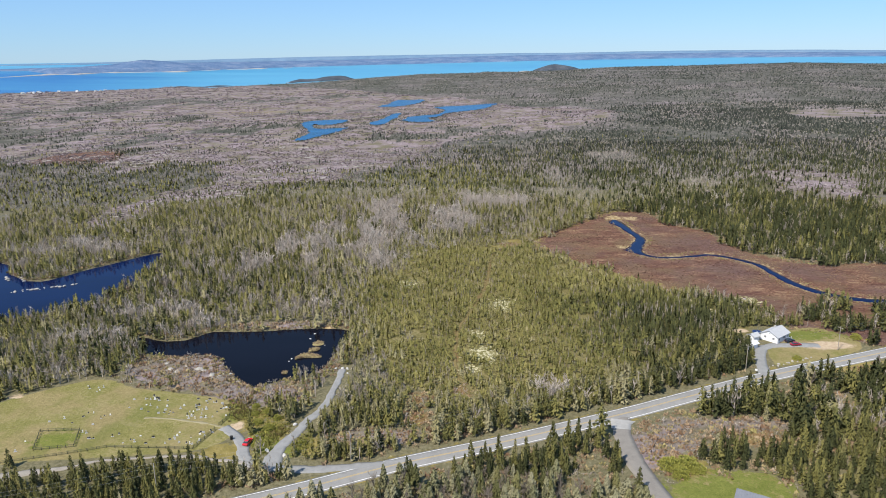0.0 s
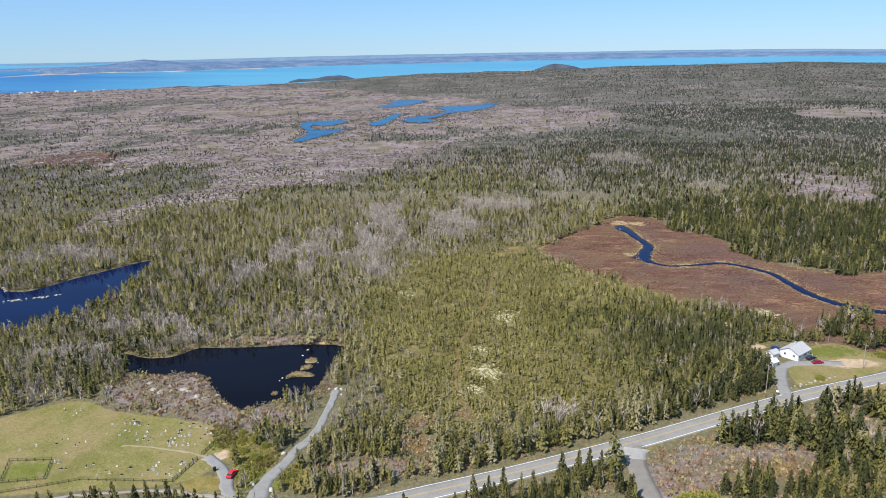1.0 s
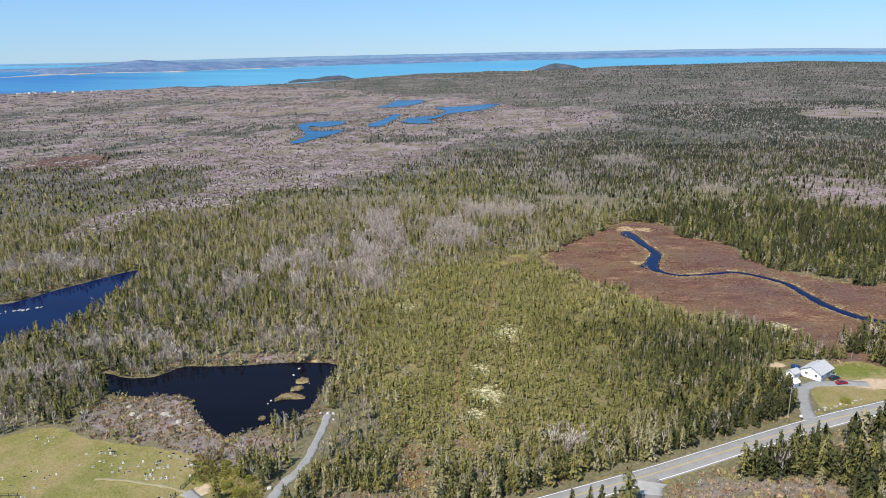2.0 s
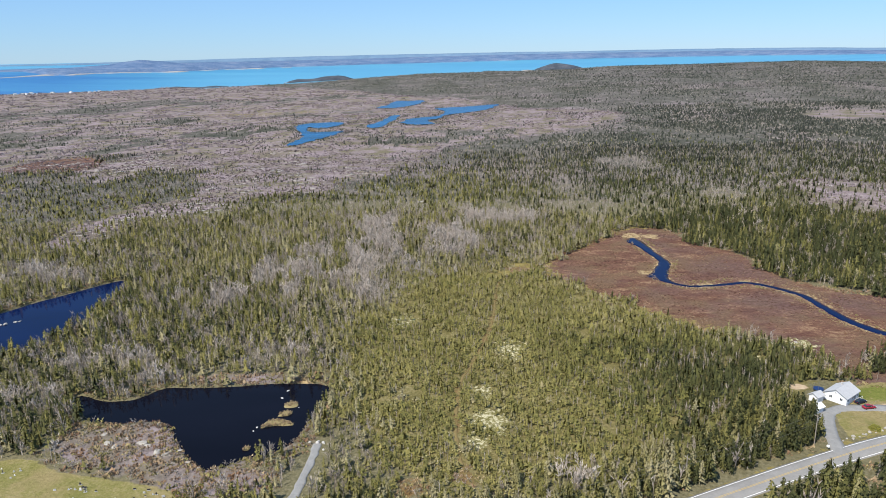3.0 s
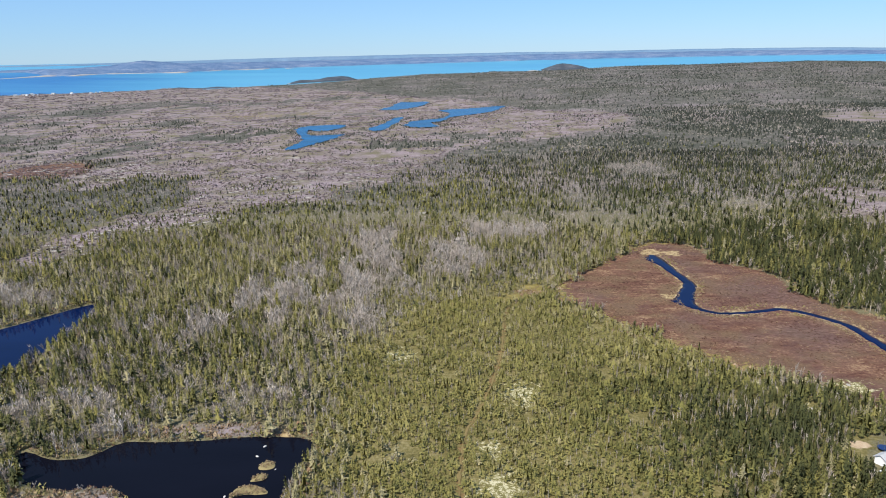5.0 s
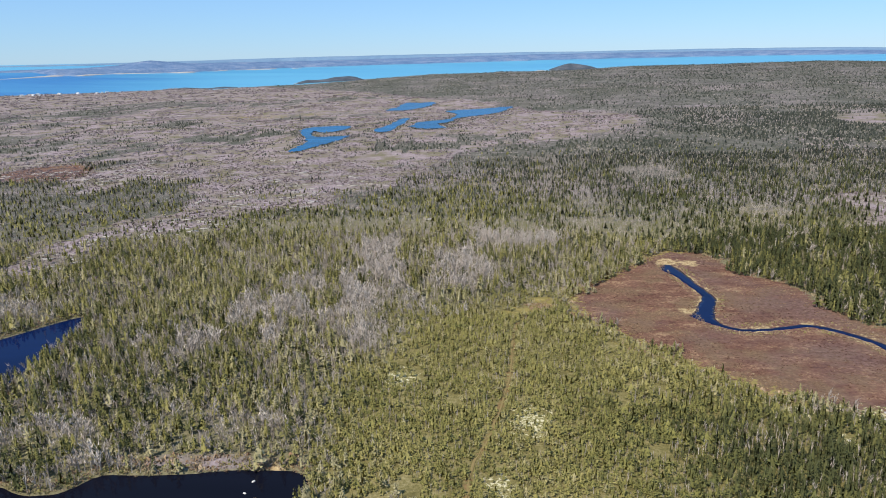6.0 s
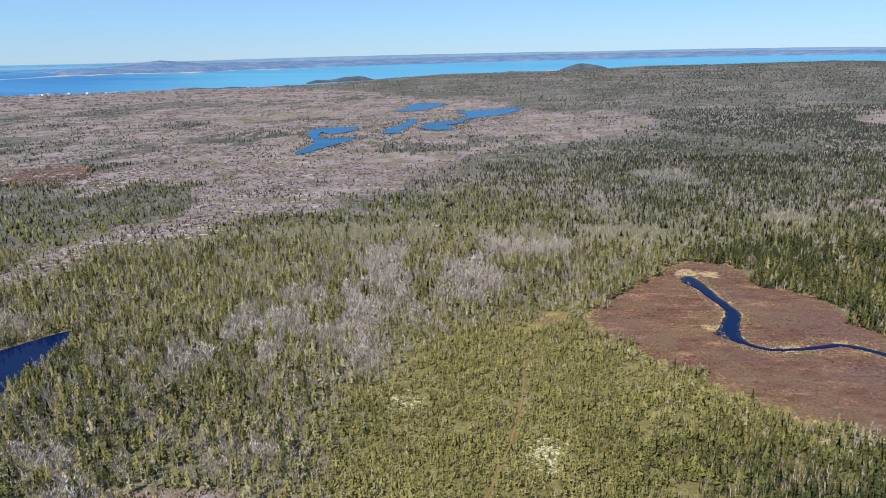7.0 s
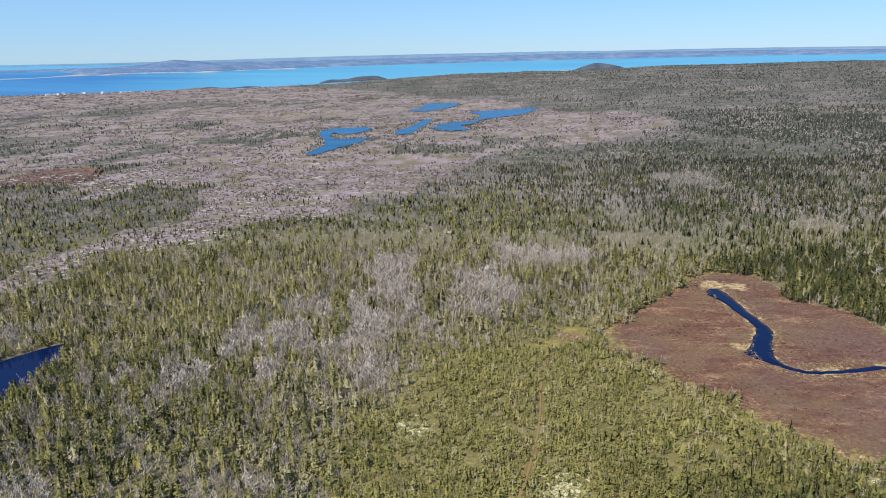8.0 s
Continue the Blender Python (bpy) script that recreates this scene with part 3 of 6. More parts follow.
def build_ground():
    half = spread(0, 235, 2.5, 0, 3400)
    xs = np.concatenate([-half[:0:-1], half, [4200, 5500]])
    xs = np.concatenate([[-5500, -4200], xs])
    ys = spread(150, 540, 2.5, -1500, 4800)
    gx, gy = np.meshgrid(xs, ys)
    x, y = gx.ravel(), gy.ravel()
    z = ground_height(x, y)
    for line, wide in ((ROAD, 6.5), (SIDE_ROAD, 4.5), (LOT_LANE, 3), (CHURCH_LANE, 3), (DRIVEWAY, 3), (WEST_LANE, 3)):
        z = z - 0.12 * step(wide, wide - 1.5, away(line, x, y))
    nx, ny = len(xs), len(ys)
    i, j = np.meshgrid(np.arange(nx - 1), np.arange(ny - 1))
    a = (j * nx + i).ravel()
    me = raw_mesh("ground", np.stack([x, y, z], 1), np.stack([a, a + 1, a + nx + 1, a + nx], 1), GROUND)
    d = np.hypot(x, y)
    barren = step(15, -25, heath_edge(x, y))
    masks = {
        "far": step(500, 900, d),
        "wood": step(520, 700, d) * (1 - barren) * (0.35 + 0.5 * field(x, y, 120, 4, 71)),
        "wet": step(8, -8, away(BOG_WOOD, x, y, True)),
        "heath": np.maximum(barren * step(430, 560, d), spots(x, y, HEATH)),
        "bog": np.maximum(step(13, -9, away(BOG, x, y, True)), np.minimum(1, 2 * spots(x, y, ((-455, 912, 34, 40), (-430, 890, 24, 26))))),
        "meadow": np.maximum(np.maximum(np.maximum(np.where(y > 1000, 0.6, 1.0) * spots(x, y, MEADOW), 0.45 * step(3.2, 0.6, away(TRAIL, x, y) + 2 * (field(x, y, 7, 3, 36) - 0.5))), 0.5 * step(16, 4, np.abs(away(BOG, x, y, True) - 4)) * (x < 150)), step(2, -2, away(ROAD, x, y) - 5.6) * 0.55),
        "reed": np.maximum(step(7, 1, away(CREEK_LINE, x, y) - 2) * (0.25 + 0.65 * field(x, y, 14, 3, 77)) * 0.85, spots(x, y, REEDS)),
        "rust": np.maximum(0.8 * spots(x, y, RUST), 0.56 * step(3.2, 0.8, away(TRAIL, x, y))),
        "moss": spots(x, y, MOSS),
        "lawn": np.maximum(np.maximum(step(2, -2, away(CEMETERY, x, y, True)), step(1.5, -1.5, away(YARD, x, y, True))), step(1.5, -1.5, away(SOUTH_YARD, x, y, True))),
        "green": 0.92 * spots(x, y, TURF_GREEN),
        "sand": spots(x, y, SAND),
    }
    for name, values in masks.items():
        me.attributes.new(name, "FLOAT", "POINT").data.foreach_set("value", values.astype(np.float32))
    me.polygons.foreach_set("use_smooth", np.ones(len(me.polygons), bool))
    return tagged(new("ground", me), "rolling woodland ground with heath, red bog and lawns", "ground", kind="structure")


build_ground()

def build_water():
    for line, label, water in ((POND_NEAR, "dark still pond beside the cemetery with grassy islets", POND), (POND_WEST, "deep blue woodland pond with rocky points", BLUE_POND)):
        middle = line.mean(0)
        sheet("pond", middle + (line - middle) * 1.0 + 2.2 * (line - middle) / np.linalg.norm(line - middle, axis=1)[:, None], POND_LEVEL, water, label)
    for line, level in zip(LAKES, LAKE_LEVEL):
        sheet("lake", line, level + 1.0, LAKE, "bright blue lake among leafless heath")
    fine = rounded(CREEK_LINE, False, 3)
    wide = np.interp(np.linspace(0, 1, len(fine)), np.linspace(0, 1, len(CREEK_LINE)), CREEK_WIDTH)
    along = np.linspace(0, 1, len(fine))
    bays = 4 * np.exp(-((along - 0.275) / 0.022) ** 2) + 3 * np.exp(-((along - 0.03) / 0.02) ** 2)
    me = ribbon_mesh("creek", fine, -wide / 2, wide / 2 + bays, 0.06, BLUE_POND, thick=0.05, fray=0.7, seed=5)
    tagged(new("creek", me), "dark blue creek winding through red bog", "creek", kind="structure")


build_water()


def build_roads():
    road = tagged(new("road", ribbon_mesh("road", ROAD, -3.9, 3.9, 0.02, ASPHALT, 0.1, seed=1)), "two-lane grey asphalt road with painted lines", "road", kind="structure")
    for name, at, wide, m in (("edge_line", -3.3, 0.2, WHITE_LINE), ("edge_line", 3.3, 0.2, WHITE_LINE), ("centre_line", -0.2, 0.15, YELLOW_LINE), ("centre_line", 0.2, 0.15, YELLOW_LINE)):
        lift = 0.04 + 0.1 * (1 - (at / 3.9) ** 2)
        ob = new(name, ribbon_mesh(name, ROAD, at - wide / 2, at + wide / 2, lift, m, thick=0.02))
        ob.parent = road
    for name, line, half, m, label, fray in (
        ("side_road", SIDE_ROAD, 3.1, OLD_ASPHALT, "pale worn side road joining the main road", 0.4),
        ("road_apron", rounded([(59.4, 221.8), (58.6, 219), (57.9, 215.5)], False), np.interp(np.linspace(0, 1, 25), [0, 0.35, 1], [4.6, 3.5, 3.0]), APRON, "pale worn apron where the side road joins", 0.25),
        ("lot_lane", LOT_LANE, np.interp(np.linspace(0, 1, 2 * len(LOT_LANE) - 1), [0, 0.1, 0.45, 0.8, 1], [1.5, 1.25, 1.6, 2.1, 3.4]), GRAVEL, "grey gravel lane running to the pond", 0.5),
        ("church_lane", CHURCH_LANE, 1.9, GRAVEL, "grey gravel lane into the cemetery", 0.5),
        ("west_lane", WEST_LANE, np.interp(np.linspace(0, 1, 2 * len(WEST_LANE) - 1), [0, 0.3, 0.6, 0.75, 1], [1.0, 0.6, 0.6, 1.8, 5.0]), DIRT, "pale dirt lane along the cemetery", 0.7),
        ("grave_path", GRAVE_PATH, 0.5, TRACK, "faint worn track across the cemetery lawn", 0.7),
        ("driveway", DRIVEWAY, 2.2, GRAVEL, "grey gravel driveway beside the white house", 0.5),
        ("trail", TRAIL, 0.4, PEAT, "narrow orange-brown trail through boggy wood", 0.85),
    ):
        me = ribbon_mesh(name, rounded(line, False, 2), -half, half, {"trail": 0.08, "road_apron": 0.09}.get(name, 0.05), m, 0.05, seed=len(name), fray=fray)
        tagged(new(name, me), label, "path", kind="structure")


build_roads()


# ---- sea and far shores ----
def sea_height(d):
    """The far water lies on a line of sight that climbs towards the horizon."""
    return 122 + d * np.tan(np.radians(np.interp(d, [2800, 3300, 3700, 4200, 4600, 4960, 5400], [-2.5, -2.12, -1.6, -1.0, -0.58, -0.3, -0.22])))


def build_sea():
    bearings, ranges = np.radians(np.arange(-48, 48.1, 1.0)), np.arange(2900, 5400, 25.0)
    b, d = np.meshgrid(bearings, ranges)
    verts = np.stack([(d * np.sin(b)).ravel(), (d * np.cos(b)).ravel(), sea_height(d).ravel()], 1)
    n = len(bearings)
    i, j = np.meshgrid(np.arange(n - 1), np.arange(len(ranges) - 1))
    a = (j * n + i).ravel()
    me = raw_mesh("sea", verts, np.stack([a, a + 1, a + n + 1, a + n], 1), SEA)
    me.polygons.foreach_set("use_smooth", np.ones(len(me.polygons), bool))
    # Darker blue at left bearings and lower sight lines, plus random streaks.
    darkish = step(-13, -29, np.degrees(b).ravel()) * step(-0.35, -0.9, np.degrees(np.arctan((verts[:, 2] - 122) / d.ravel()))) * 0.75 + 0.55 * (field(verts[:, 0] / 9, verts[:, 1], 130, 4, 44) - 0.42)
    me.attributes.new("darkish", "FLOAT", "POINT").data.foreach_set("value", darkish.astype(np.float32))
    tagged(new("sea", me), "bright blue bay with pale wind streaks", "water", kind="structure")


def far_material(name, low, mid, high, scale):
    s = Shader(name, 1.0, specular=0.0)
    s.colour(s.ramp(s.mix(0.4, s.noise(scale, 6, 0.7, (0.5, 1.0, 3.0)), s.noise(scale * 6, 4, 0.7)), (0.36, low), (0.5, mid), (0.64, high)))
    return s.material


def ridge(name, tops, feet, thick, material, label, rough=0.03):
    """A long far hill: a front slope from the water to the skyline and a back slope down again."""
    bearings = np.arange(tops[0][0], tops[-1][0] + 0.01, 0.15)
    top = np.interp(bearings, *zip(*tops)) + (field(bearings, bearings * 0, 1.2, 4, 3) - 0.5) * rough
    foot = np.interp(bearings, *zip(*feet)) + (field(bearings, bearings * 0, 0.9, 3, 8) - 0.5) * rough
    top = np.maximum(top, foot)
    near = np.interp(foot, [-2.12, -1.6, -1.0, -0.58, -0.3], [3300, 3700, 4200, 4600, 4960])
    b, rows = np.radians(bearings), []
    for k, (f, g) in enumerate(((0.0, 0.0), (0.08, 0.25), (0.4, 0.6), (0.8, 0.92), (1.0, 1.0), (1.3, 0.2))):
        d = near + thick * f + (field(bearings, bearings * 0 + k, 1.5, 3, 21) - 0.5) * thick * 0.15
        e = foot + (top - foot) * g - (0.06 if k == 0 else 0)
        rows.append(np.stack([d * np.sin(b), d * np.cos(b), 122 + d * np.tan(np.radians(e))], 1))
    n = len(bearings)
    faces = [(k * n + i, k * n + i + 1, (k + 1) * n + i + 1, (k + 1) * n + i) for k in range(5) for i in range(n - 1)]
    me = raw_mesh(name, np.concatenate(rows), faces, material)
    me.polygons.foreach_set("use_smooth", np.ones(len(me.polygons), bool))
    return tagged(new(name, me), label, "hills", kind="structure")


build_sea()
# The next two wood colours have the blue of distance haze put in.
HAZED_FAR_WOOD = far_material("hazed_far_shore_wood", (0.060, 0.108, 0.20), (0.100, 0.158, 0.262), (0.175, 0.215, 0.30), 0.02)
HAZED_DISTANT_WOOD = far_material("hazed_distant_wood", (0.10, 0.175, 0.27), (0.125, 0.20, 0.295), (0.15, 0.22, 0.31), 0.006)
HILL_WOOD = far_material("hill_wood", (0.040, 0.052, 0.068), (0.068, 0.080, 0.098), (0.115, 0.12, 0.135), 0.03)
BEACH = plain("pale_beach", (0.33, 0.315, 0.31), 0.9, wear=0.35, scale=0.05)
ridge("backdrop_distant_hills", [(-45, -0.28), (-30.4, -0.26), (-27, -0.25), (-22.8, -0.21), (-18.6, -0.17), (-11.8, -0.07), (-3.4, -0.03), (5.2, 0.0), (9.4, -0.03), (17.5, 0.01), (25, -0.03), (30.7, -0.14), (48, -0.1)], [(-45, -0.34), (-18, -0.36), (48, -0.40)], 60, HAZED_DISTANT_WOOD, "hazy blue distant hills along the horizon")
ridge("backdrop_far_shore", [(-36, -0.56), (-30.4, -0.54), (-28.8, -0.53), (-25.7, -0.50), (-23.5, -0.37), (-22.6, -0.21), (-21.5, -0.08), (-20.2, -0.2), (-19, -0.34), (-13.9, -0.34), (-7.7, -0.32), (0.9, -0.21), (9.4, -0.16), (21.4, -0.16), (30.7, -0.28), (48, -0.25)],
      [(-36, -0.70), (-28.8, -0.71), (-28, -0.85), (-27.5, -0.95), (-21.8, -0.94), (-18.7, -0.93), (-13.9, -0.84), (-7.7, -0.75), (0.9, -0.67), (9.4, -0.57), (21.4, -0.52), (30.7, -0.54), (48, -0.54)], 150, HAZED_FAR_WOOD, "wooded far shore with a rounded hill across the bay")
ridge("backdrop_far_beach", [(-28, -0.95), (-25.4, -0.935), (-24, -0.92), (-21.8, -0.93), (-18.7, -0.93), (-16.5, -0.90), (-13.9, -0.81), (-12.8, -0.81), (-11, -0.80)], [(-28, -0.98), (-21.8, -0.965), (-18.7, -0.955), (-13.9, -0.865), (-11, -0.82)], 14, BEACH, "pale sand beach along the far shore", 0.13)
ridge("backdrop_low_spit", [(-36, -1.09), (-30.5, -1.06), (-28.8, -0.99), (-28.2, -0.96), (-27.4, -0.96), (-26.6, -0.97)], [(-36, -1.12), (-30.5, -1.1), (-28.5, -1.03), (-26.6, -0.99)], 14, BEACH, "low sand spit with pale dunes", 0.03)


ridge("backdrop_wooded_spit", [(-11.6, -1.93), (-11.5, -1.85), (-11.1, -1.74), (-10.7, -1.66), (-10.0, -1.69), (-9.4, -1.66), (-8.8, -1.53), (-8.2, -1.49), (-7.7, -1.46), (-7.2, -1.51), (-6.9, -1.63), (-6.5, -1.74)], [(-11.6, -1.95), (-9.4, -1.85), (-6.5, -1.76)], 40, HILL_WOOD, "dark wooded spit reaching into the bay", 0.05)
ridge("backdrop_spit_beach", [(-11.7, -1.91), (-11.3, -1.86), (-10.9, -1.85), (-10.5, -1.88), (-9.6, -1.82), (-9.2, -1.80), (-8.8, -1.81)], [(-11.7, -1.95), (-10.5, -1.89), (-8.8, -1.825)], 8, BEACH, "pale sand at the tip of the wooded spit", 0.02)
ridge("backdrop_knoll_beach", [(6.0, -1.37), (6.3, -1.31), (6.6, -1.31), (7.2, -1.36)], [(6.0, -1.39), (7.2, -1.38)], 8, BEACH, "pale gravel beach under the wooded knoll", 0.02)
ridge("backdrop_shore_wood", [(-20.6, -2.16), (-20.0, -2.06), (-19.3, -1.98), (-18.6, -2.03), (-17.6, -2.06), (-16.6, -2.0), (-15.6, -2.06)], [(-20.6, -2.2), (-15.6, -2.1)], 40, HILL_WOOD, "dark trees on a low point of the near bay shore", 0.08)


def build_hill():
    """A wooded knoll by the water's edge."""
    bm = bmesh.new()
    x0, y0 = 608.0, 3905.0
    rows = []
    for j in range(9):
        f = j / 8
        ring = []
        for i in range(40):
            a = 2 * math.pi * i / 40
            r = (1 - f) * (1 + 0.18 * math.sin(2 * a + 1) + 0.1 * math.sin(5 * a))
            up = math.sin(f * math.pi / 2) ** 0.85
            ring.append(bm.verts.new((x0 + 140 * r * math.cos(a) - 15 * f, y0 + 100 * r * math.sin(a), 12 + 49 * up + 2.5 * math.sin(3 * a + 4 * f))))
        rows.append(ring)
    for a, b in zip(rows, rows[1:]):
        for i in range(40):
            bm.faces.new((a[i], a[(i + 1) % 40], b[(i + 1) % 40], b[i]))
    for f in bm.faces:
        f.smooth = True
    tagged(part("backdrop_knoll", bm, HILL_WOOD, None), "dark wooded knoll beside the bay", "hill", kind="structure")


build_hill()


# ---- plants ----
def spruce_shape(rng, tiers, seg, wide, bare=0.12, trunk=True, boughs=0, core=1.0, leaf=0.045):
    """A spruce one metre high: jagged skirts of boughs round a thin trunk."""
    verts, tris, kinds = [], [], []
    if trunk:
        for k in range(3):
            a = 2.1 * k
            verts += [(0.02 * math.cos(a), 0.02 * math.sin(a), -0.03)]
        verts.append((0, 0, 0.75))
        for k in range(3):
            tris.append((k, (k + 1) % 3, 3))
            kinds.append(1)
    for t in range(tiers):
        f = t / tiers
        low, high = bare + (1 - bare) * f, bare + (1 - bare) * min(1.0, (t + 1.9) / tiers)
        reach = core * wide * (1 - f) ** 0.8 * rng.uniform(0.8, 1.15) + 0.015
        lean = rng.uniform(-0.02, 0.02), rng.uniform(-0.02, 0.02)
        start, turn = len(verts), rng.uniform(0, 6)
        verts.append((lean[0], lean[1], high))
        for k in range(seg):
            a = turn + 2 * math.pi * k / seg + rng.uniform(-0.2, 0.2)
            r = reach * (rng.uniform(0.85, 1.25) if k % 2 == 0 else rng.uniform(0.35, 0.6))
            verts.append((lean[0] + r * math.cos(a), lean[1] + r * math.sin(a), low + (rng.uniform(-0.05, 0.02) if k % 2 == 0 else rng.uniform(0.02, 0.06))))
        for k in range(seg):
            tris.append((start, start + 1 + k, start + 1 + (k + 1) % seg))
            kinds.append(0)
    for k in range(boughs):
        f = rng.uniform(0, 1) ** 1.3 * 0.95
        a, r = rng.uniform(0, 6.28), (wide * (1 - f) ** 0.8 + 0.02) * rng.uniform(0.6, 1.2)
        z = bare + (1 - bare) * f
        size = leaf * (1 - 0.35 * f) * rng.uniform(0.6, 1.4)
        n = len(verts)
        verts += [(r * math.cos(a) * 0.35, r * math.sin(a) * 0.35, z + 0.05), (r * math.cos(a) - size * math.sin(a), r * math.sin(a) + size * math.cos(a), z + rng.uniform(-0.04, 0.05)), (r * math.cos(a) + size * math.sin(a), r * math.sin(a) - size * math.cos(a), z + rng.uniform(-0.06, 0.03))]
        tris.append((n, n + 1, n + 2))
        kinds.append(0)
    return np.array(verts), np.array(tris), np.array(kinds)


def bare_shape(rng, limbs, twigs, wide, thin=0.012):
    """A leafless tree one metre high: a trunk, limbs that fork upwards and many thin twigs."""
    verts, tris = [], []

    def spike(a, b, r):
        a, b = np.array(a), np.array(b)
        way = b - a
        side = np.cross(way, rng.normal(size=3))
        side = side / (np.linalg.norm(side) + 1e-9) * r
        n = len(verts)
        verts.extend([a - side, a + side, b])
        tris.append((n, n + 1, n + 2))

    for k in range(3):
        spike((0.01 * math.cos(2.1 * k), 0.01 * math.sin(2.1 * k), -0.03), (0, 0, 0.85), 0.02)
    tips = []
    for k in range(limbs):
        a, h = rng.uniform(0, 6.28), rng.uniform(0.2, 0.62)
        r = wide * rng.uniform(0.35, 1.0)
        tip = (r * math.cos(a), r * math.sin(a), min(0.93, h + rng.uniform(0.16, 0.42)))
        spike((0, 0, h), tip, 0.012)
        tips.append(((0, 0, h), tip))
    for k in range(twigs):
        a, b = tips[k % limbs]
        f = rng.uniform(0.3, 1.0)
        at = np.array(a) + (np.array(b) - np.array(a)) * f
        spike(at, at + np.array([rng.normal() * 0.045 + 0.15 * at[0], rng.normal() * 0.045 + 0.15 * at[1], rng.uniform(0.07, 0.22)]), thin)
    return np.array(verts), np.array(tris), np.zeros(len(tris), int)


def tuft_shape(rng, blades):
    """A low bush one metre high: a dome of short upright sprays."""
    verts, tris = [], []
    for k in range(blades):
        a, r = rng.uniform(0, 6.28), 0.75 * math.sqrt(rng.uniform(0, 1))
        x, y = r * math.cos(a), r * math.sin(a)
        h = (1 - 0.6 * r) * rng.uniform(0.7, 1.1)
        b = rng.uniform(0, 6.28)
        w = rng.uniform(0.18, 0.34)
        n = len(verts)
        verts += [(x - w * math.cos(b), y - w * math.sin(b), -0.05), (x + w * math.cos(b), y + w * math.sin(b), rng.uniform(-0.05, 0.3)), (x * 1.3 + rng.normal() * 0.1, y * 1.3 + rng.normal() * 0.1, h)]
        tris.append((n, n + 1, n + 2))
    return np.array(verts), np.array(tris), np.zeros(len(tris), int)


def rock_shape(rng):
    """A boulder about a metre long, blunt and uneven."""
    bm = bmesh.new()
    bmesh.ops.create_icosphere(bm, subdivisions=1, radius=0.5)
    for v in bm.verts:
        v.co *= rng.uniform(0.75, 1.15)
        v.co.z = max(v.co.z * 0.8, -0.2)
    bm.verts.index_update()
    verts, tris = np.array([v.co[:] for v in bm.verts]), np.array([[v.index for v in f.verts] for f in bm.faces])
    bm.free()
    return verts, tris, np.zeros(len(tris), int)


def crown_normals(shape, side=0.5):
    """The shape with its faces wound outwards and normals that follow the ragged crown; side: how far they lean away from the trunk."""
    v, t, kinds = shape
    out = np.stack([v[:, 0], v[:, 1], 0 * v[:, 2]], 1)
    out = side * out / (np.linalg.norm(out, axis=1)[:, None] + 0.02)
    out[:, 2] = 0.8
    local = np.random.default_rng(len(v))
    loose = np.zeros(v.shape)
    loose[t] = local.normal(0, 0.3, (len(t), 1, 3))
    out += loose
    out = out / np.linalg.norm(out, axis=1)[:, None]
    flat = np.cross(v[t[:, 1]] - v[t[:, 0]], v[t[:, 2]] - v[t[:, 0]])
    turned = (flat * out[t].mean(1)).sum(1) < 0
    t = np.where(turned[:, None], t[:, ::-1], t)
    return v, t, kinds, out


def plant(name, shapes, x, y, tall, wide, tint, materials, label, category, rng, sink=0.0, turn=None, side=0.5):
    """Many plants of a kind as one object; wide is each one's width against its height."""
    x, y, tall = np.asarray(x), np.asarray(y), np.asarray(tall)
    if not len(x):
        return None
    z = ground_height(x, y) - sink
    pick = rng.integers(0, len(shapes), len(x))
    spin = rng.uniform(0, 6.28, len(x)) if turn is None else turn
    wide = np.broadcast_to(wide, x.shape)
    all_v, all_t, all_k, all_c, all_n, base = [], [], [], [], [], 0
    for s, (v, t, kinds, out) in enumerate(crown_normals(shape, side) for shape in shapes):
        m = pick == s
        n = int(m.sum())
        if not n:
            continue
        c, q = np.cos(spin[m])[:, None], np.sin(spin[m])[:, None]
        w, h = (tall[m] * wide[m])[:, None], tall[m][:, None]
        vx, vy = v[None, :, 0] * w, v[None, :, 1] * w
        tilt = rng.normal(0, 0.035, (2, n))
        px = vx * c - vy * q + v[None, :, 2] * h * tilt[0][:, None] + x[m][:, None]
        py = vx * q + vy * c + v[None, :, 2] * h * tilt[1][:, None] + y[m][:, None]
        pz = v[None, :, 2] * h + z[m][:, None]
        all_v.append(np.stack([px, py, pz], -1).reshape(-1, 3))
        all_t.append((t[None] + (np.arange(n) * len(v))[:, None, None] + base).reshape(-1, 3))
        all_k.append(np.tile(kinds, n))
        all_c.append(np.repeat(np.asarray(tint)[m], len(v)))
        all_n.append(np.stack([out[None, :, 0] * c - out[None, :, 1] * q, out[None, :, 0] * q + out[None, :, 1] * c, out[None, :, 2] + 0 * c], -1).reshape(-1, 3))
        base += n * len(v)
    me = raw_mesh(name, np.concatenate(all_v), np.concatenate(all_t), materials, np.concatenate(all_c))
    if len(materials) > 1:
        me.polygons.foreach_set("material_index", np.concatenate(all_k).astype(np.int32))
        me.attributes.new("custom_normal", "FLOAT_VECTOR", "POINT").data.foreach_set("vector", np.concatenate(all_n).astype(np.float32).ravel())
    return tagged(new(name, me), label, category, kind="stuff")


def scatter(rng, x0, x1, y0, y1, gap):
    """Places about gap metres apart that the valley's view takes in."""
    gx, gy = np.meshgrid(np.arange(x0, x1, gap), np.arange(y0, y1, gap))
    x = gx.ravel() + rng.uniform(-0.48, 0.48, gx.size) * gap
    y = gy.ravel() + rng.uniform(-0.48, 0.48, gx.size) * gap
    keep = np.abs(x) < 0.64 * np.maximum(y, 0) + 45
    return x[keep], y[keep]


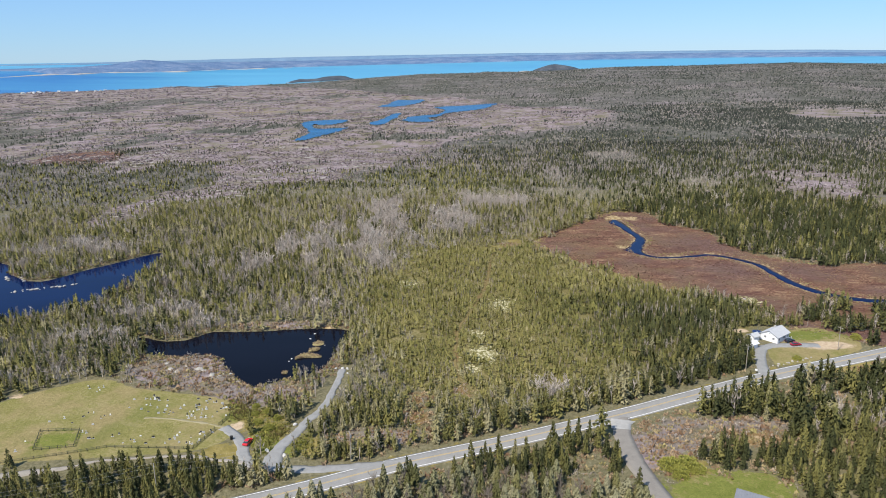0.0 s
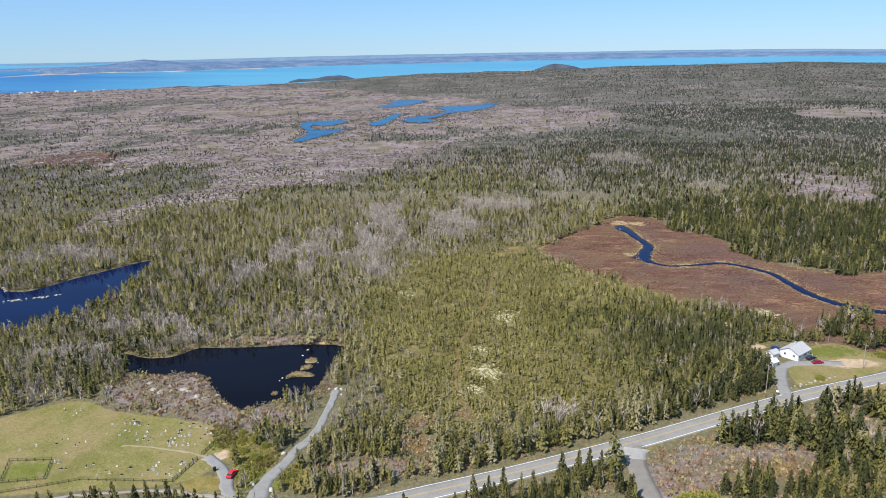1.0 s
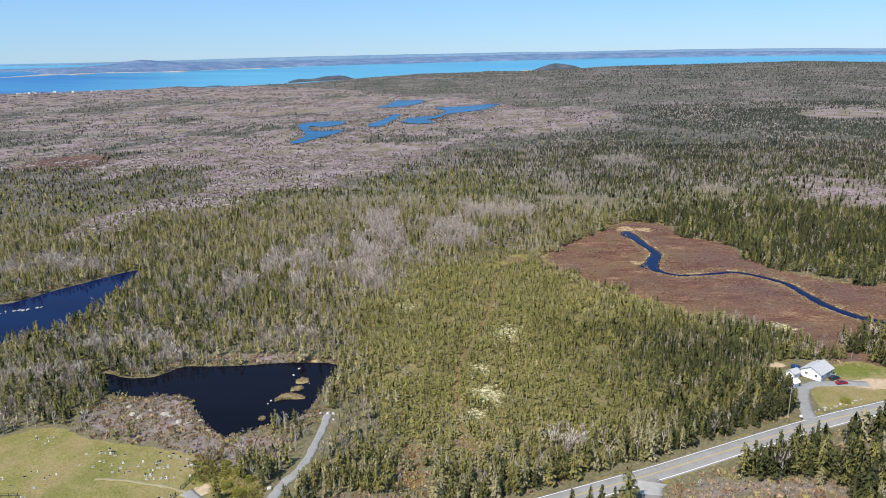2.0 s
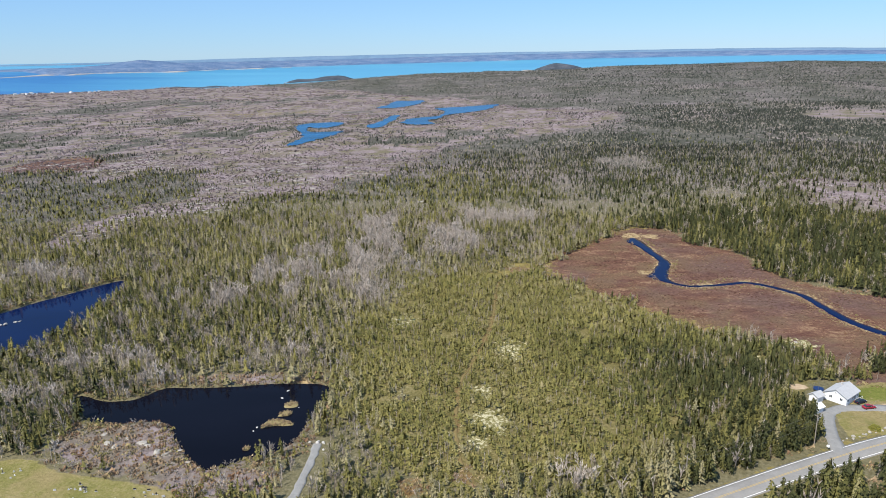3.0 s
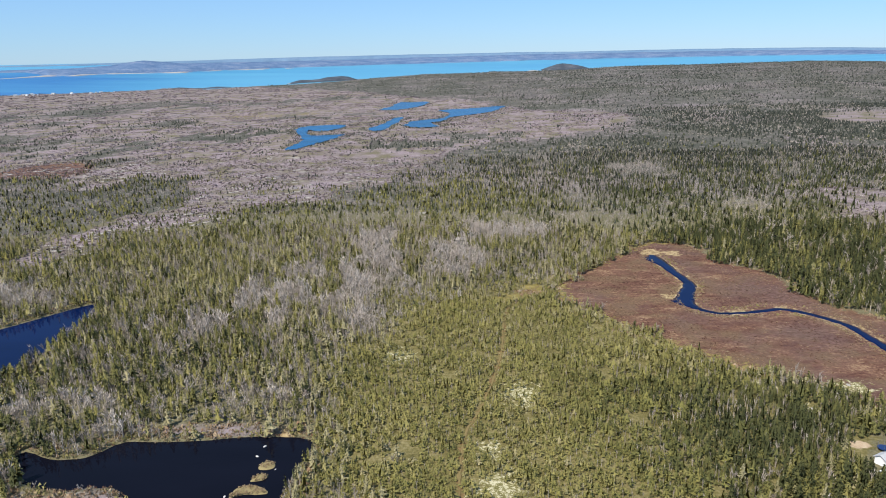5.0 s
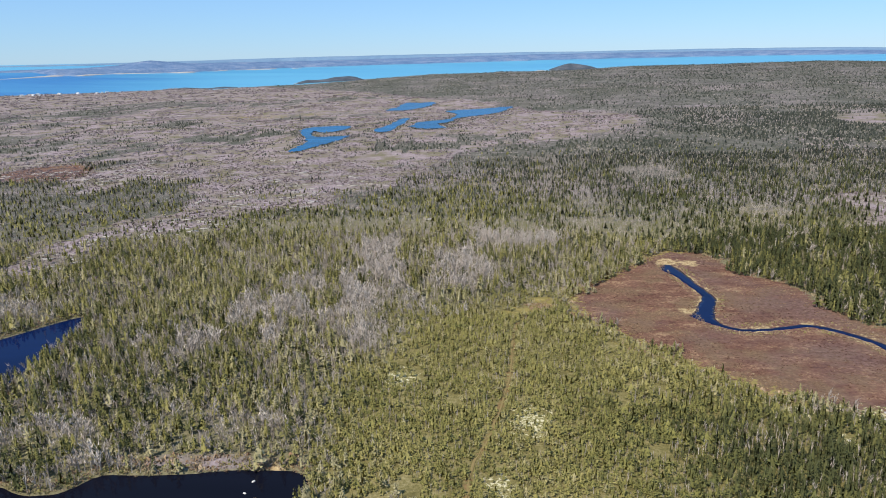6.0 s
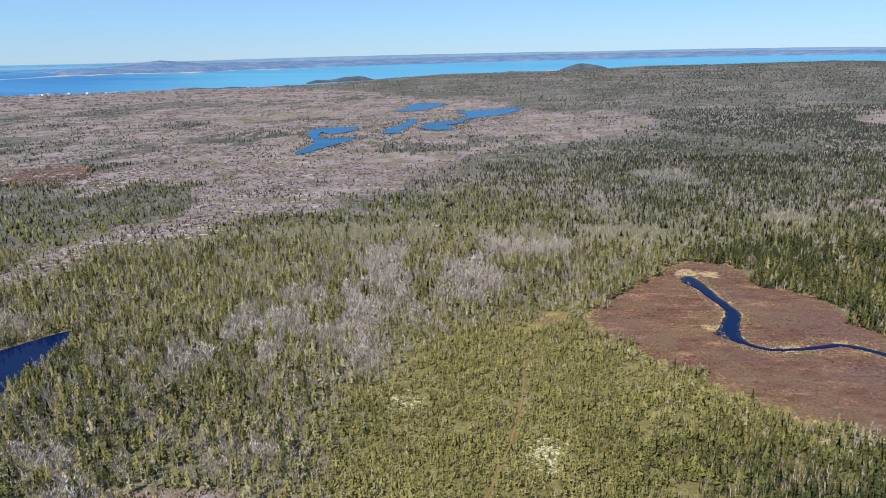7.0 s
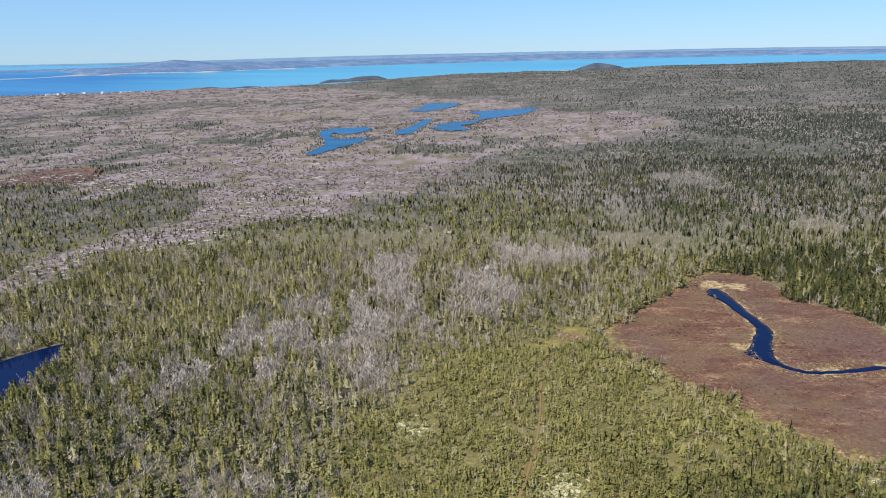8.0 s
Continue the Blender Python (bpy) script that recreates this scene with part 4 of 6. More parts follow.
def open_ground(x, y, margin=1.0):
    """True where no water, road, lawn or bog forbids a tree."""
    ok = np.ones(x.shape, bool)
    for line in (POND_NEAR, POND_WEST, *LAKES):
        ok &= away(line, x, y, True) > 0.7 * margin
    for line, wide in ((ROAD, 7.0), (SIDE_ROAD, 4.5), (LOT_LANE, 4.6), (CHURCH_LANE, 3.5), (WEST_LANE, 5), (DRIVEWAY, 4)):
        ok &= away(line, x, y) > wide
    ok &= away(TRAIL, x, y) > 0.1 + 1.9 * field(x, y, 9, 3, 6)
    for line in (CEMETERY, YARD, SOUTH_YARD):
        ok &= away(line, x, y, True) > 1.5
    ok &= (away(BOG, x, y, True) + 26 * (field(x, y, 16, 3, 4) - 0.5) > 0) | (spots(x, y, CLUMPS) > 0.5)
    ok &= away(CREEK_LINE, x, y) > 5
    ok &= np.hypot(x - 140, y - 291) > 15
    ok &= np.hypot(x - 129, y - 284) > 5
    return ok


rng = np.random.default_rng(7)
NEAR_SPRUCE = [spruce_shape(rng, 2, 5, w, b, True, 34, 0.42, 0.055) for w, b in ((0.2, 0.15), (0.17, 0.25), (0.23, 0.1), (0.19, 0.3), (0.15, 0.2))]
ROADSIDE_SPRUCE = [spruce_shape(rng, 3, 5, w, 0.12, True, 100, 0.4, 0.033) for w in (0.2, 0.17, 0.23, 0.15)]
THIN_LARCH = [spruce_shape(rng, 1, 4, w, 0.2, True, 20, 0.5, 0.06) for w in (0.22, 0.19, 0.27, 0.22)]
MID_SPRUCE = [spruce_shape(rng, 2, 4, w, 0.1, False, 11, 0.7) for w in (0.2, 0.24, 0.18)]
FAR_SPRUCE = [spruce_shape(rng, 2, 5, w, 0.0, False) for w in (0.26, 0.3)]
NEAR_BARE = [bare_shape(rng, 8, 44, w, 0.0148) for w in (0.28, 0.23, 0.33)]
MID_BARE = [bare_shape(rng, 6, 20, 0.40, 0.028), bare_shape(rng, 6, 20, 0.34, 0.028)]
FAR_BARE = [tuft_shape(rng, 9), tuft_shape(rng, 9)]
SPRAY = [bare_shape(rng, 7, 26, 0.4, 0.025), bare_shape(rng, 7, 26, 0.5, 0.025)]
SNAG = [bare_shape(rng, 6, 8, 0.1, 0.014), bare_shape(rng, 5, 6, 0.13, 0.014)]
TUFT = [tuft_shape(rng, 13) for k in range(3)]
LOW_TUFT = [tuft_shape(rng, 7) for k in range(3)]
BOULDER = [rock_shape(rng) for k in range(4)]
SLAB = [(v * np.array([1.5, 0.6, 1.0]), t, kinds) for v, t, kinds in BOULDER]


def wood_edge(x, y):
    """Negative where the small bog trees take over from the taller wood."""
    return away(BOG_WOOD, x, y, True) + (field(x, y, 34, 4, 12) - 0.5) * 50


def foreground(x, y):
    """The strip beside the road where each tree is a thing of its own."""
    road = np.interp(x, ROAD[:, 0], ROAD[:, 1])
    return ((y < road) & (y < 210) & (x > -60)) | ((x < -60) & (x > -150) & (y > road + 8) & (y < 204))


def near_woods():
    x, y = scatter(rng, -330, 330, 168, 575, 2.15)
    ok = open_ground(x, y) & (rng.uniform(0, 1, x.shape) > 0.12)
    inner = wood_edge(x, y)
    heath = np.maximum(spots(x, y, HEATH), spots(x, y, RUST)) - 0.7 * spots(x, y, ((-58, 239, 5, 3), (-104, 243, 14, 3)))
    ok &= ~((away(POND_NEAR, x, y, True) < 7) & (y < 292) & (x > -126) & (x < -58))
    ok &= (heath + 0.35 * (rng.uniform(0, 1, x.shape) - 0.5) < 0.46) & (spots(x, y, MEADOW) < 0.5) & (spots(x, y, SAND) < 0.45)
    ok &= inner > rng.uniform(-14, 10, x.shape)
    south = (y < np.interp(x, ROAD[:, 0], ROAD[:, 1]))
    ok &= ~(south & (away(ROAD, x, y) < 8 + 5 * field(x, y, 18, 2, 9)))
    ok &= ~(south & (field(x, y, 14, 3, 31) < 0.40))
    ok &= ~foreground(x, y)
    edge = np.where(away(SLAB_LINE, x, y) + 22 * (field(x, y, 12, 3, 97) - 0.5) < 7, -10, heath_edge(x, y))
    ok &= rng.uniform(0, 1, x.shape) < 0.22 + 0.78 * step(-22, 25, np.where(y > 400, edge, 200))
    x, y, inner, south = x[ok], y[ok], inner[ok], south[ok]
    grove = spots(x, y, GROVES) + (field(x, y, 9, 3, 41) - 0.5) * 1.25
    chance = rng.uniform(0, 1, x.shape)
    bare = (grove > 0.5) | ((field(x, y, 9, 3, 17) > 0.53) & (chance < 0.6)) | (chance < np.where((x < 20) & (y > 320), 0.24, 0.17))
    bare &= ((x < 110) | (y < 370) | (chance < 0.12) | (grove > 0.7)) & ((chance < 0.92) | (grove > 0.75)) & ((grove > 0.62) | (away(ROAD, x, y) > 45) | (chance < np.where(south, 0.25, 0.10)))
    tall = rng.triangular(2.2, 5.0, 8.6, x.shape) * (0.75 + 0.5 * field(x, y, 40, 3, 3)) * np.where(south, 1.3, 1.0)
    tall *= 0.72 + 0.28 * step(0, 30, inner)
    tall *= 1 + 0.2 * step(60, 25, away(ROAD, x, y)) + 0.15 * step(140, 200, x) * (y > 380)
    tint = np.clip(0.75 * field(x, y, 35, 4, 23) + rng.normal(0.27, 0.36, x.shape) - 0.62 * step(110, 170, x) * (y > 370) - 0.4 * spots(x, y, ((-135, 286, 18, 18),)) - (0.15 + 0.4 * (x > 70)) * step(70, 25, away(ROAD, x, y)) - 0.10 * south - 0.3 * step(-60, -110, x) * step(450, 400, y) + 0.2 * step(40, 0, inner), 0, 1)
    close = ~bare & (south | (away(ROAD, x, y) < 42)) & (np.abs(x) < 200)
    plant("verge_spruce_wood", ROADSIDE_SPRUCE, x[close], y[close], tall[close], rng.uniform(0.85, 1.4, close.sum()), tint[close], [SPRUCE, BARK], "feathery green spruces crowding the road", "woods", rng)
    m = ~bare & ~close
    plant("spruce_wood", NEAR_SPRUCE, x[m], y[m], tall[m], rng.uniform(0.9, 1.6, m.sum()), tint[m], [SPRUCE, BARK], "dense olive-green spruce wood with slender jagged crowns", "woods", rng)
    m = bare
    dead = m & (rng.uniform(0, 1, x.shape) < 0.3)
    plant("dead_spruce_stems", SNAG, x[dead], y[dead], tall[dead], 1.1, rng.uniform(0.3, 1, dead.sum()), [TWIG], "grey dead spruce stems standing in live wood", "dead trees", rng)
    m = bare & ~dead
    plant("bare_maple_wood", NEAR_BARE, x[m], y[m], tall[m] * np.where(grove[m] > 0.55, 1.15, 0.9), np.where(grove[m] > 0.6, 1.3, 1.0) * rng.uniform(1.0, 1.4, m.sum()), np.clip(rng.uniform(0, 0.8, m.sum()) + 0.35 * (grove[m] > 0.6), 0, 1), [TWIG], "leafless grey hardwoods standing among spruces", "woods", rng)


def bog_woods():
    x, y = scatter(rng, -60, 160, 225, 480, 1.45)
    inner = wood_edge(x, y)
    ok = (inner <= rng.uniform(-8, 16, x.shape)) & open_ground(x, y) & (spots(x, y, MOSS) + 0.8 * (rng.uniform(0, 1, x.shape) - 0.5) < 0.66) & (spots(x, y, RUST) < 0.45) & (spots(x, y, MEADOW) + 0.3 * (rng.uniform(0, 1, x.shape) - 0.5) < 0.5) & (field(x, y, 11, 3, 51) > 0.27) & (rng.uniform(0, 1, x.shape) < 0.45 + 1.1 * field(x, y, 5, 2, 52))
    x, y = x[ok], y[ok]
    dense = step(40, 110, x) * step(400, 320, y)
    tall = (rng.triangular(0.9, 2.1, 3.6, x.shape) * (0.75 + 0.5 * field(x, y, 22, 3, 5))) * (1 + 0.75 * dense)
    chance = rng.uniform(0, 1, x.shape)
    snag = chance < 0.10 + 0.16 * (field(x, y, 18, 2, 44) > 0.55)
    tint = np.clip(0.8 * field(x, y, 28, 4, 61) + rng.normal(0.2, 0.17, x.shape) - 0.5 * dense, 0, 1)
    m = ~snag
    darkish = m & (rng.uniform(0, 1, x.shape) < 0.1 + 0.85 * dense)
    plant("spruce_thicket", THIN_LARCH, x[darkish], y[darkish], tall[darkish] * rng.uniform(0.8, 1.2, darkish.sum()), rng.uniform(0.8, 1.3, darkish.sum()), 0.7 * tint[darkish], [SPRUCE, BARK], "dark green spruce thicket on the drier bog margin", "woods", rng, side=0.35)
    m &= ~darkish
    plant("larch_bog_wood", THIN_LARCH, x[m], y[m], tall[m], rng.uniform(1.3, 2.6, m.sum()), tint[m], [OLIVE, BARK], "small yellow-green conifers crowding wet bog ground", "woods", rng, side=0.2)
    plant("dead_bog_trees", SNAG, x[snag], y[snag], tall[snag] * 1.1, 1.2, rng.uniform(0.0, 0.75, snag.sum()), [TWIG], "thin grey dead stems among small conifers", "dead trees", rng)


def wide_woods():
    for name, gap, y0, y1, shapes, bare_shapes, swell in (("middle", 3.0, 575, 1000, MID_SPRUCE, MID_BARE, 1.0), ("distant", 4.6, 1000, 1550, FAR_SPRUCE, FAR_BARE, 1.1), ("remote", 8.5, 1550, 2300, FAR_SPRUCE, FAR_BARE, 1.2), ("farthest", 13.5, 2300, 4380, FAR_SPRUCE, FAR_BARE, 1.9)):
        x, y = scatter(rng, -0.68 * y1, 0.68 * y1, y0, y1, gap)
        d, bearing = np.hypot(x, y), np.degrees(np.arctan2(x, y))
        ok = open_ground(x, y, 3.0) & (spots(x, y, MEADOW) < 0.5) & (spots(x, y, ((-455, 912, 40, 46),)) < 0.5)
        edge = heath_edge(x, y)
        barren = edge < 0
        clump = field(x, y, 60 if y1 < 2000 else 130, 4, 71)
        chance = rng.uniform(0, 1, x.shape)
        heath = spots(x, y, HEATH) > 0.5
        lakeside = np.minimum.reduce([away(line, x, y, True) for line in LAKES]) + 25 * (field(x, y, 40, 3, 15) - 0.5)
        clump = np.where(lakeside < 14, 0.7, np.where(away(WEST_STAND, x, y, True) < 0, np.maximum(clump, 0.46), clump))
        ok &= np.where(lakeside < 14, chance < 0.8, np.where(barren | heath, chance < np.where(clump > 0.63, 0.35, np.where(y < 760, 0.12, 0.02)), chance < np.where(clump > 0.45, 0.92, 0.75 if y1 <= 1000 else 0.3) * (1.0 if y1 <= 1000 else np.interp(bearing, [-5, 8], [0.6, 0.85]) * (1.0 if y1 <= 2200 else 0.8)) * (0.5 + 0.5 * step(0, 110, edge))))
        ok &= ground_height(x, y) > np.where(d > 2900, 2 + 122 + d * np.tan(np.radians(np.interp(d, [2800, 3300, 3700, 4200, 4600], [-2.5, -2.12, -1.6, -1.0, -0.58]))), -50)
        x, y, clump, chance, barren, bearing = x[ok], y[ok], clump[ok], chance[ok], barren[ok], bearing[ok]
        tall = rng.uniform(3.6, 8.0, x.shape) * np.where(barren, 0.55, 1.0) * np.where((x < 60) & (y < 1000) & ~barren, 0.64, 0.72) * (1.0 if y1 <= 1000 else 0.75)
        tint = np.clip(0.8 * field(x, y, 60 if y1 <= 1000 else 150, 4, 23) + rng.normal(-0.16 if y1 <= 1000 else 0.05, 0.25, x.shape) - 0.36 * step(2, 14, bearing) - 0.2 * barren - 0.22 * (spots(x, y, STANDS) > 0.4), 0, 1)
        bare = np.zeros(x.shape, bool)
        if bare_shapes:
            bare = (spots(x, y, GROVES) + (field(x, y, 18, 3, 41) - 0.5) > 0.52) | ((field(x, y, 14 if y1 <= 1000 else 70, 3, 17) > 0.52) & (rng.uniform(0, 1, x.shape) < np.interp(bearing, [-5, 12], [0.65, 0.4])) & ~barren) | ((rng.uniform(0, 1, x.shape) < 0.14) & ~barren)
        if y1 <= 1000:
            bare |= (clump < 0.45) & ~barren & (rng.uniform(0, 1, x.shape) < np.where(x > 120, 0.18, 0.6))
        m = ~bare
        # The share of haze-greyed needles grows with distance.
        grey = rng.uniform(0, 1, x.shape) < step(560, 1150, y)
        for olive, shade in ((m & ~grey, SPRUCE), (m & grey, HAZED_SPRUCE_LEAF)):
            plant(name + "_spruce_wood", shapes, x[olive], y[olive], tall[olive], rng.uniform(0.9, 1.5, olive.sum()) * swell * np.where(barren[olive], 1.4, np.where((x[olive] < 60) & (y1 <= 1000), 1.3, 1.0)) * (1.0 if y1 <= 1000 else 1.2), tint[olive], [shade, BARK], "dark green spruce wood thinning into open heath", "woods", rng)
        if bare_shapes:
            plant(name + "_bare_wood", bare_shapes, x[bare], y[bare], tall[bare] * (0.8 if y1 <= 1000 else 0.6), 1.3 if y1 <= 1000 else 0.55 * swell, rng.uniform(0.1, 1, bare.sum()), [TWIG], "leafless grey hardwoods on the rise", "woods", rng)


def heath_plants():
    x, y = scatter(rng, -640, 400, 440, 1000, 4.2)
    edge = heath_edge(x, y)
    ok = ((edge < rng.uniform(-20, 60, x.shape)) & (x < 120) | (spots(x, y, HEATH) > 0.4)) & (field(x, y, 20, 3, 91) > 0.34) & open_ground(x, y)
    x, y = x[ok], y[ok]
    plant("heath_shrubs", LOW_TUFT, x, y, rng.uniform(0.6, 1.5, x.shape), rng.uniform(1.6, 2.6, x.shape), np.clip(field(x, y, 40, 3, 93) + rng.normal(0, 0.3, x.shape), 0, 1), [HEATH_TWIG], "leafless grey-purple shrubs covering open heath", "shrubs", rng)
    near_x, near_y = scatter(rng, -1300, 420, 1000, 1950, 8.5)
    far_x, far_y = scatter(rng, -2100, 600, 1950, 3200, 17.0)
    x, y = np.concatenate([near_x, far_x]), np.concatenate([near_y, far_y])
    edge = heath_edge(x, y)
    ok = (edge < 20) & (field(x, y, 45, 4, 92) > 0.42) & open_ground(x, y, 2.0)
    x, y = x[ok], y[ok]
    plant("upland_heath_shrubs", LOW_TUFT, x, y, rng.uniform(1.0, 2.4, x.shape) * np.where(y > 1950, 1.25, 1.0), rng.uniform(1.6, 2.8, x.shape) * np.where(y > 1950, 1.9, 1.0), np.clip(field(x, y, 90, 3, 93) + rng.normal(0.05, 0.15, x.shape), 0, 1), [HEATH_TWIG], "leafless mauve shrubs over the upland heath", "shrubs", rng)
    x, y = scatter(rng, -640, 200, 440, 1000, 7.5)
    band = away(SLAB_LINE, x, y) + (field(x, y, 40, 3, 96) - 0.5) * 40
    edge = np.where(band < 22, -50, heath_edge(x, y))
    pale = spots(x, y, SLAB_SPOTS) > 0.5
    ok = pale | ((edge < 0) & (field(x, y, 50, 3, 95) > np.where(band < 22, 0.52, 0.58)) & open_ground(x, y, 2) & (rng.uniform(0, 1, x.shape) < 0.6))
    x, y = x[ok], y[ok]
    long = rng.uniform(1.5, 6.5, x.shape) ** 1.1
    plant("granite_outcrops", SLAB, x, y, long * 0.2, rng.uniform(3.0, 6.0, x.shape), x * 0, [ROCK], "pale granite slabs breaking through the heath", "rocks", rng, 0.1, rng.normal(0.35, 0.3, x.shape))
    x, y = scatter(rng, -330, 330, 172, 560, 2.0)
    bog = away(BOG, x, y, True)
    shore = np.minimum(away(POND_NEAR, x, y, True), away(POND_WEST, x, y, True))
    wet = np.minimum(shore, away(CREEK_LINE, x, y) - 2)
    heath = np.maximum(spots(x, y, HEATH), spots(x, y, RUST)) + 0.3 * (rng.uniform(0, 1, x.shape) - 0.5) > 0.42
    road = away(ROAD, x, y)
    chance = rng.uniform(0, 1, x.shape)
    clear = (road > 6.5) & (away(SIDE_ROAD, x, y) > 4) & (away(LOT_LANE, x, y) > 2.5) & (away(CHURCH_LANE, x, y) > 2.5) & (away(WEST_LANE, x, y) > 3.5) & (away(DRIVEWAY, x, y) > 3) & (away(CEMETERY, x, y, True) > 0.5) & (away(YARD, x, y, True) > 0.5) & (away(SOUTH_YARD, x, y, True) > 0.5) & (np.hypot(x - 140, y - 291) > 11) & (shore > 0.8) & (away(CREEK_LINE, x, y) > 4.5)
    ok = clear & (heath | ((wet < 7) & (chance < 0.75)) | ((bog < 0) & (chance < 0.25) & (field(x, y, 12, 3, 66) > 0.55)) | ((np.abs(bog) < 9) & (chance < 0.45)) | ((road < 13) & (chance < 0.4)) | ((road < 60) & (y < np.interp(x, ROAD[:, 0], ROAD[:, 1])) & (chance < 0.6)))
    x, y, bog, wet, heath = x[ok], y[ok], bog[ok], wet[ok], heath[ok]
    tint = np.clip(np.where(bog < 0, rng.uniform(0.1, 0.75, x.shape), rng.uniform(0.2, 1.0, x.shape)) + 0.25 * (wet < 5), 0, 1)
    tall = np.where(bog < 0, rng.uniform(0.2, 0.5, x.shape), rng.uniform(0.6, 1.5, x.shape))
    grey = (rng.uniform(0, 1, x.shape) < np.where(away(ROAD, x, y) < 50, 0.2, 0.3)) & (bog > -9)
    plant("grey_shrubs", SPRAY, x[grey], y[grey], tall[grey] * 1.5, 1.5, rng.uniform(0.1, 0.9, grey.sum()), [TWIG], "leafless grey shrubs on damp open ground", "shrubs", rng)
    x, y, tall, tint = x[~grey], y[~grey], tall[~grey], tint[~grey]
    plant("wet_ground_shrubs", TUFT, x, y, tall, rng.uniform(1.1, 1.8, x.shape), tint, [SHRUB], "brown and red leafless shrubs on boggy margins", "shrubs", rng)


def meadow_shrubs():
    """Knee-high green growth between the lanes."""
    x, y = scatter(rng, -90, -35, 196, 250, 0.85)
    ok = (spots(x, y, MEADOW_BUSHES) + 0.35 * (rng.uniform(0, 1, x.shape) - 0.5) > 0.5) & (away(LOT_LANE, x, y) > 3.0) & (away(CHURCH_LANE, x, y) > 3.0) & (away(CEMETERY, x, y, True) > -4) & (spots(x, y, SAND) < 0.5)
    x, y = x[ok], y[ok]
    tall = rng.uniform(0.3, 0.85, x.shape) * (0.5 + 1.0 * field(x, y, 7, 3, 58))
    plant("meadow_shrubs", TUFT, x, y, tall, rng.uniform(1.0, 1.6, x.shape), np.clip(field(x, y, 9, 3, 59) * 1.5 - 0.3 + rng.normal(0, 0.2, x.shape), 0, 1), [GREEN_SHRUB], "yellow-green low shrubs between gravel lanes", "shrubs", rng)


def shore_plants():
    """A fringe of dead grass and low shrubs round both ponds and along the creek."""
    x, y = scatter(rng, -330, 250, 240, 540, 1.15)
    shore = np.minimum(np.minimum(away(POND_NEAR, x, y, True), away(POND_WEST, x, y, True)), np.where(away(BOG, x, y, True) < 0, away(CREEK_LINE, x, y) - 3.2, 99))
    ok = (shore > 0.2) & (shore < 4.5) & (rng.uniform(0, 1, x.shape) < np.where(away(CREEK_LINE, x, y) < 12, 0.35, 0.85)) & (away(LOT_LANE, x, y) > 2.5)
    x, y = x[ok], y[ok]
    plant("shore_grass", LOW_TUFT, x, y, rng.uniform(0.35, 1.0, x.shape), rng.uniform(0.8, 1.3, x.shape), np.clip(field(x, y, 15, 3, 14) * 1.3 + rng.normal(0, 0.2, x.shape), 0, 1), [SHRUB], "dead grass and low shrubs fringing the water", "shrubs", rng)


def bog_tussocks():
    """Low red-brown tussocks all over the open bog."""
    x, y = scatter(rng, 50, 330, 278, 556, 1.9)
    ok = (away(BOG, x, y, True) < 3) & (away(CREEK_LINE, x, y) > np.where(y > 435, 5.5, 4.0)) & (field(x, y, 9, 3, 19) > 0.40)
    x, y = x[ok], y[ok]
    tint = np.clip(field(x, y, 26, 4, 29) * 2.6 - 0.85 + rng.normal(0, 0.22, x.shape), 0, 1)
    plant("bog_tussocks", LOW_TUFT, x, y, rng.uniform(0.12, 0.32, x.shape), rng.uniform(2.2, 4.5, x.shape), tint, [BOG_TUFT], "low red-brown tussocks covering open bog", "bog plants", rng)


bog_tussocks()
shore_plants()
meadow_shrubs()
near_woods()
bog_woods()
wide_woods()
heath_plants()


def behind_woods():
    """The wood goes on under and behind the start of the flight."""
    x, y = scatter(rng, -190, 190, -60, 166, 6.5)
    ok = (away(ROAD, x, y) > 12) & (away(SIDE_ROAD, x, y) > 6) & (field(x, y, 30, 3, 33) > 0.4)
    x, y = x[ok], y[ok]
    plant("southern_spruce_wood", MID_SPRUCE, x, y, rng.uniform(6, 10, x.shape), 1.1, rng.uniform(0.1, 0.7, x.shape), [SPRUCE, BARK], "spruce wood south of the road", "woods", rng)


behind_woods()


# ---- roadside trees, each on its own ----
def mesh_of(name, shape, material, scale=1.0):
    v, t, kinds, out = crown_normals(shape, 0.4)
    me = raw_mesh(name, v * scale, t, material)
    if name == "crown" and material is not TWIG:
        me.attributes.new("custom_normal", "FLOAT_VECTOR", "POINT").data.foreach_set("vector", out.astype(np.float32).ravel())
    return me


def trunk_mesh(rng, tall, thick, limbs):
    bm = bmesh.new()
    rod(bm, (0, 0, -0.3), (0.05, 0.02, tall * 0.5), thick, thick * 0.6, 6)
    rod(bm, (0.05, 0.02, tall * 0.5), (0, 0, tall * 0.97), thick * 0.6, 0.02, 5)
    for k in range(limbs):
        a, h = rng.uniform(0, 6.28), tall * rng.uniform(0.12, 0.6)
        r = rng.uniform(0.5, 1.1)
        rod(bm, (0, 0, h), (r * math.cos(a), r * math.sin(a), h + rng.uniform(-0.2, 0.3)), thick * 0.25, 0.015, 3)
    me = bpy.data.meshes.new("trunk")
    bm.to_mesh(me)
    bm.free()
    me.materials.append(BARK)
    return me


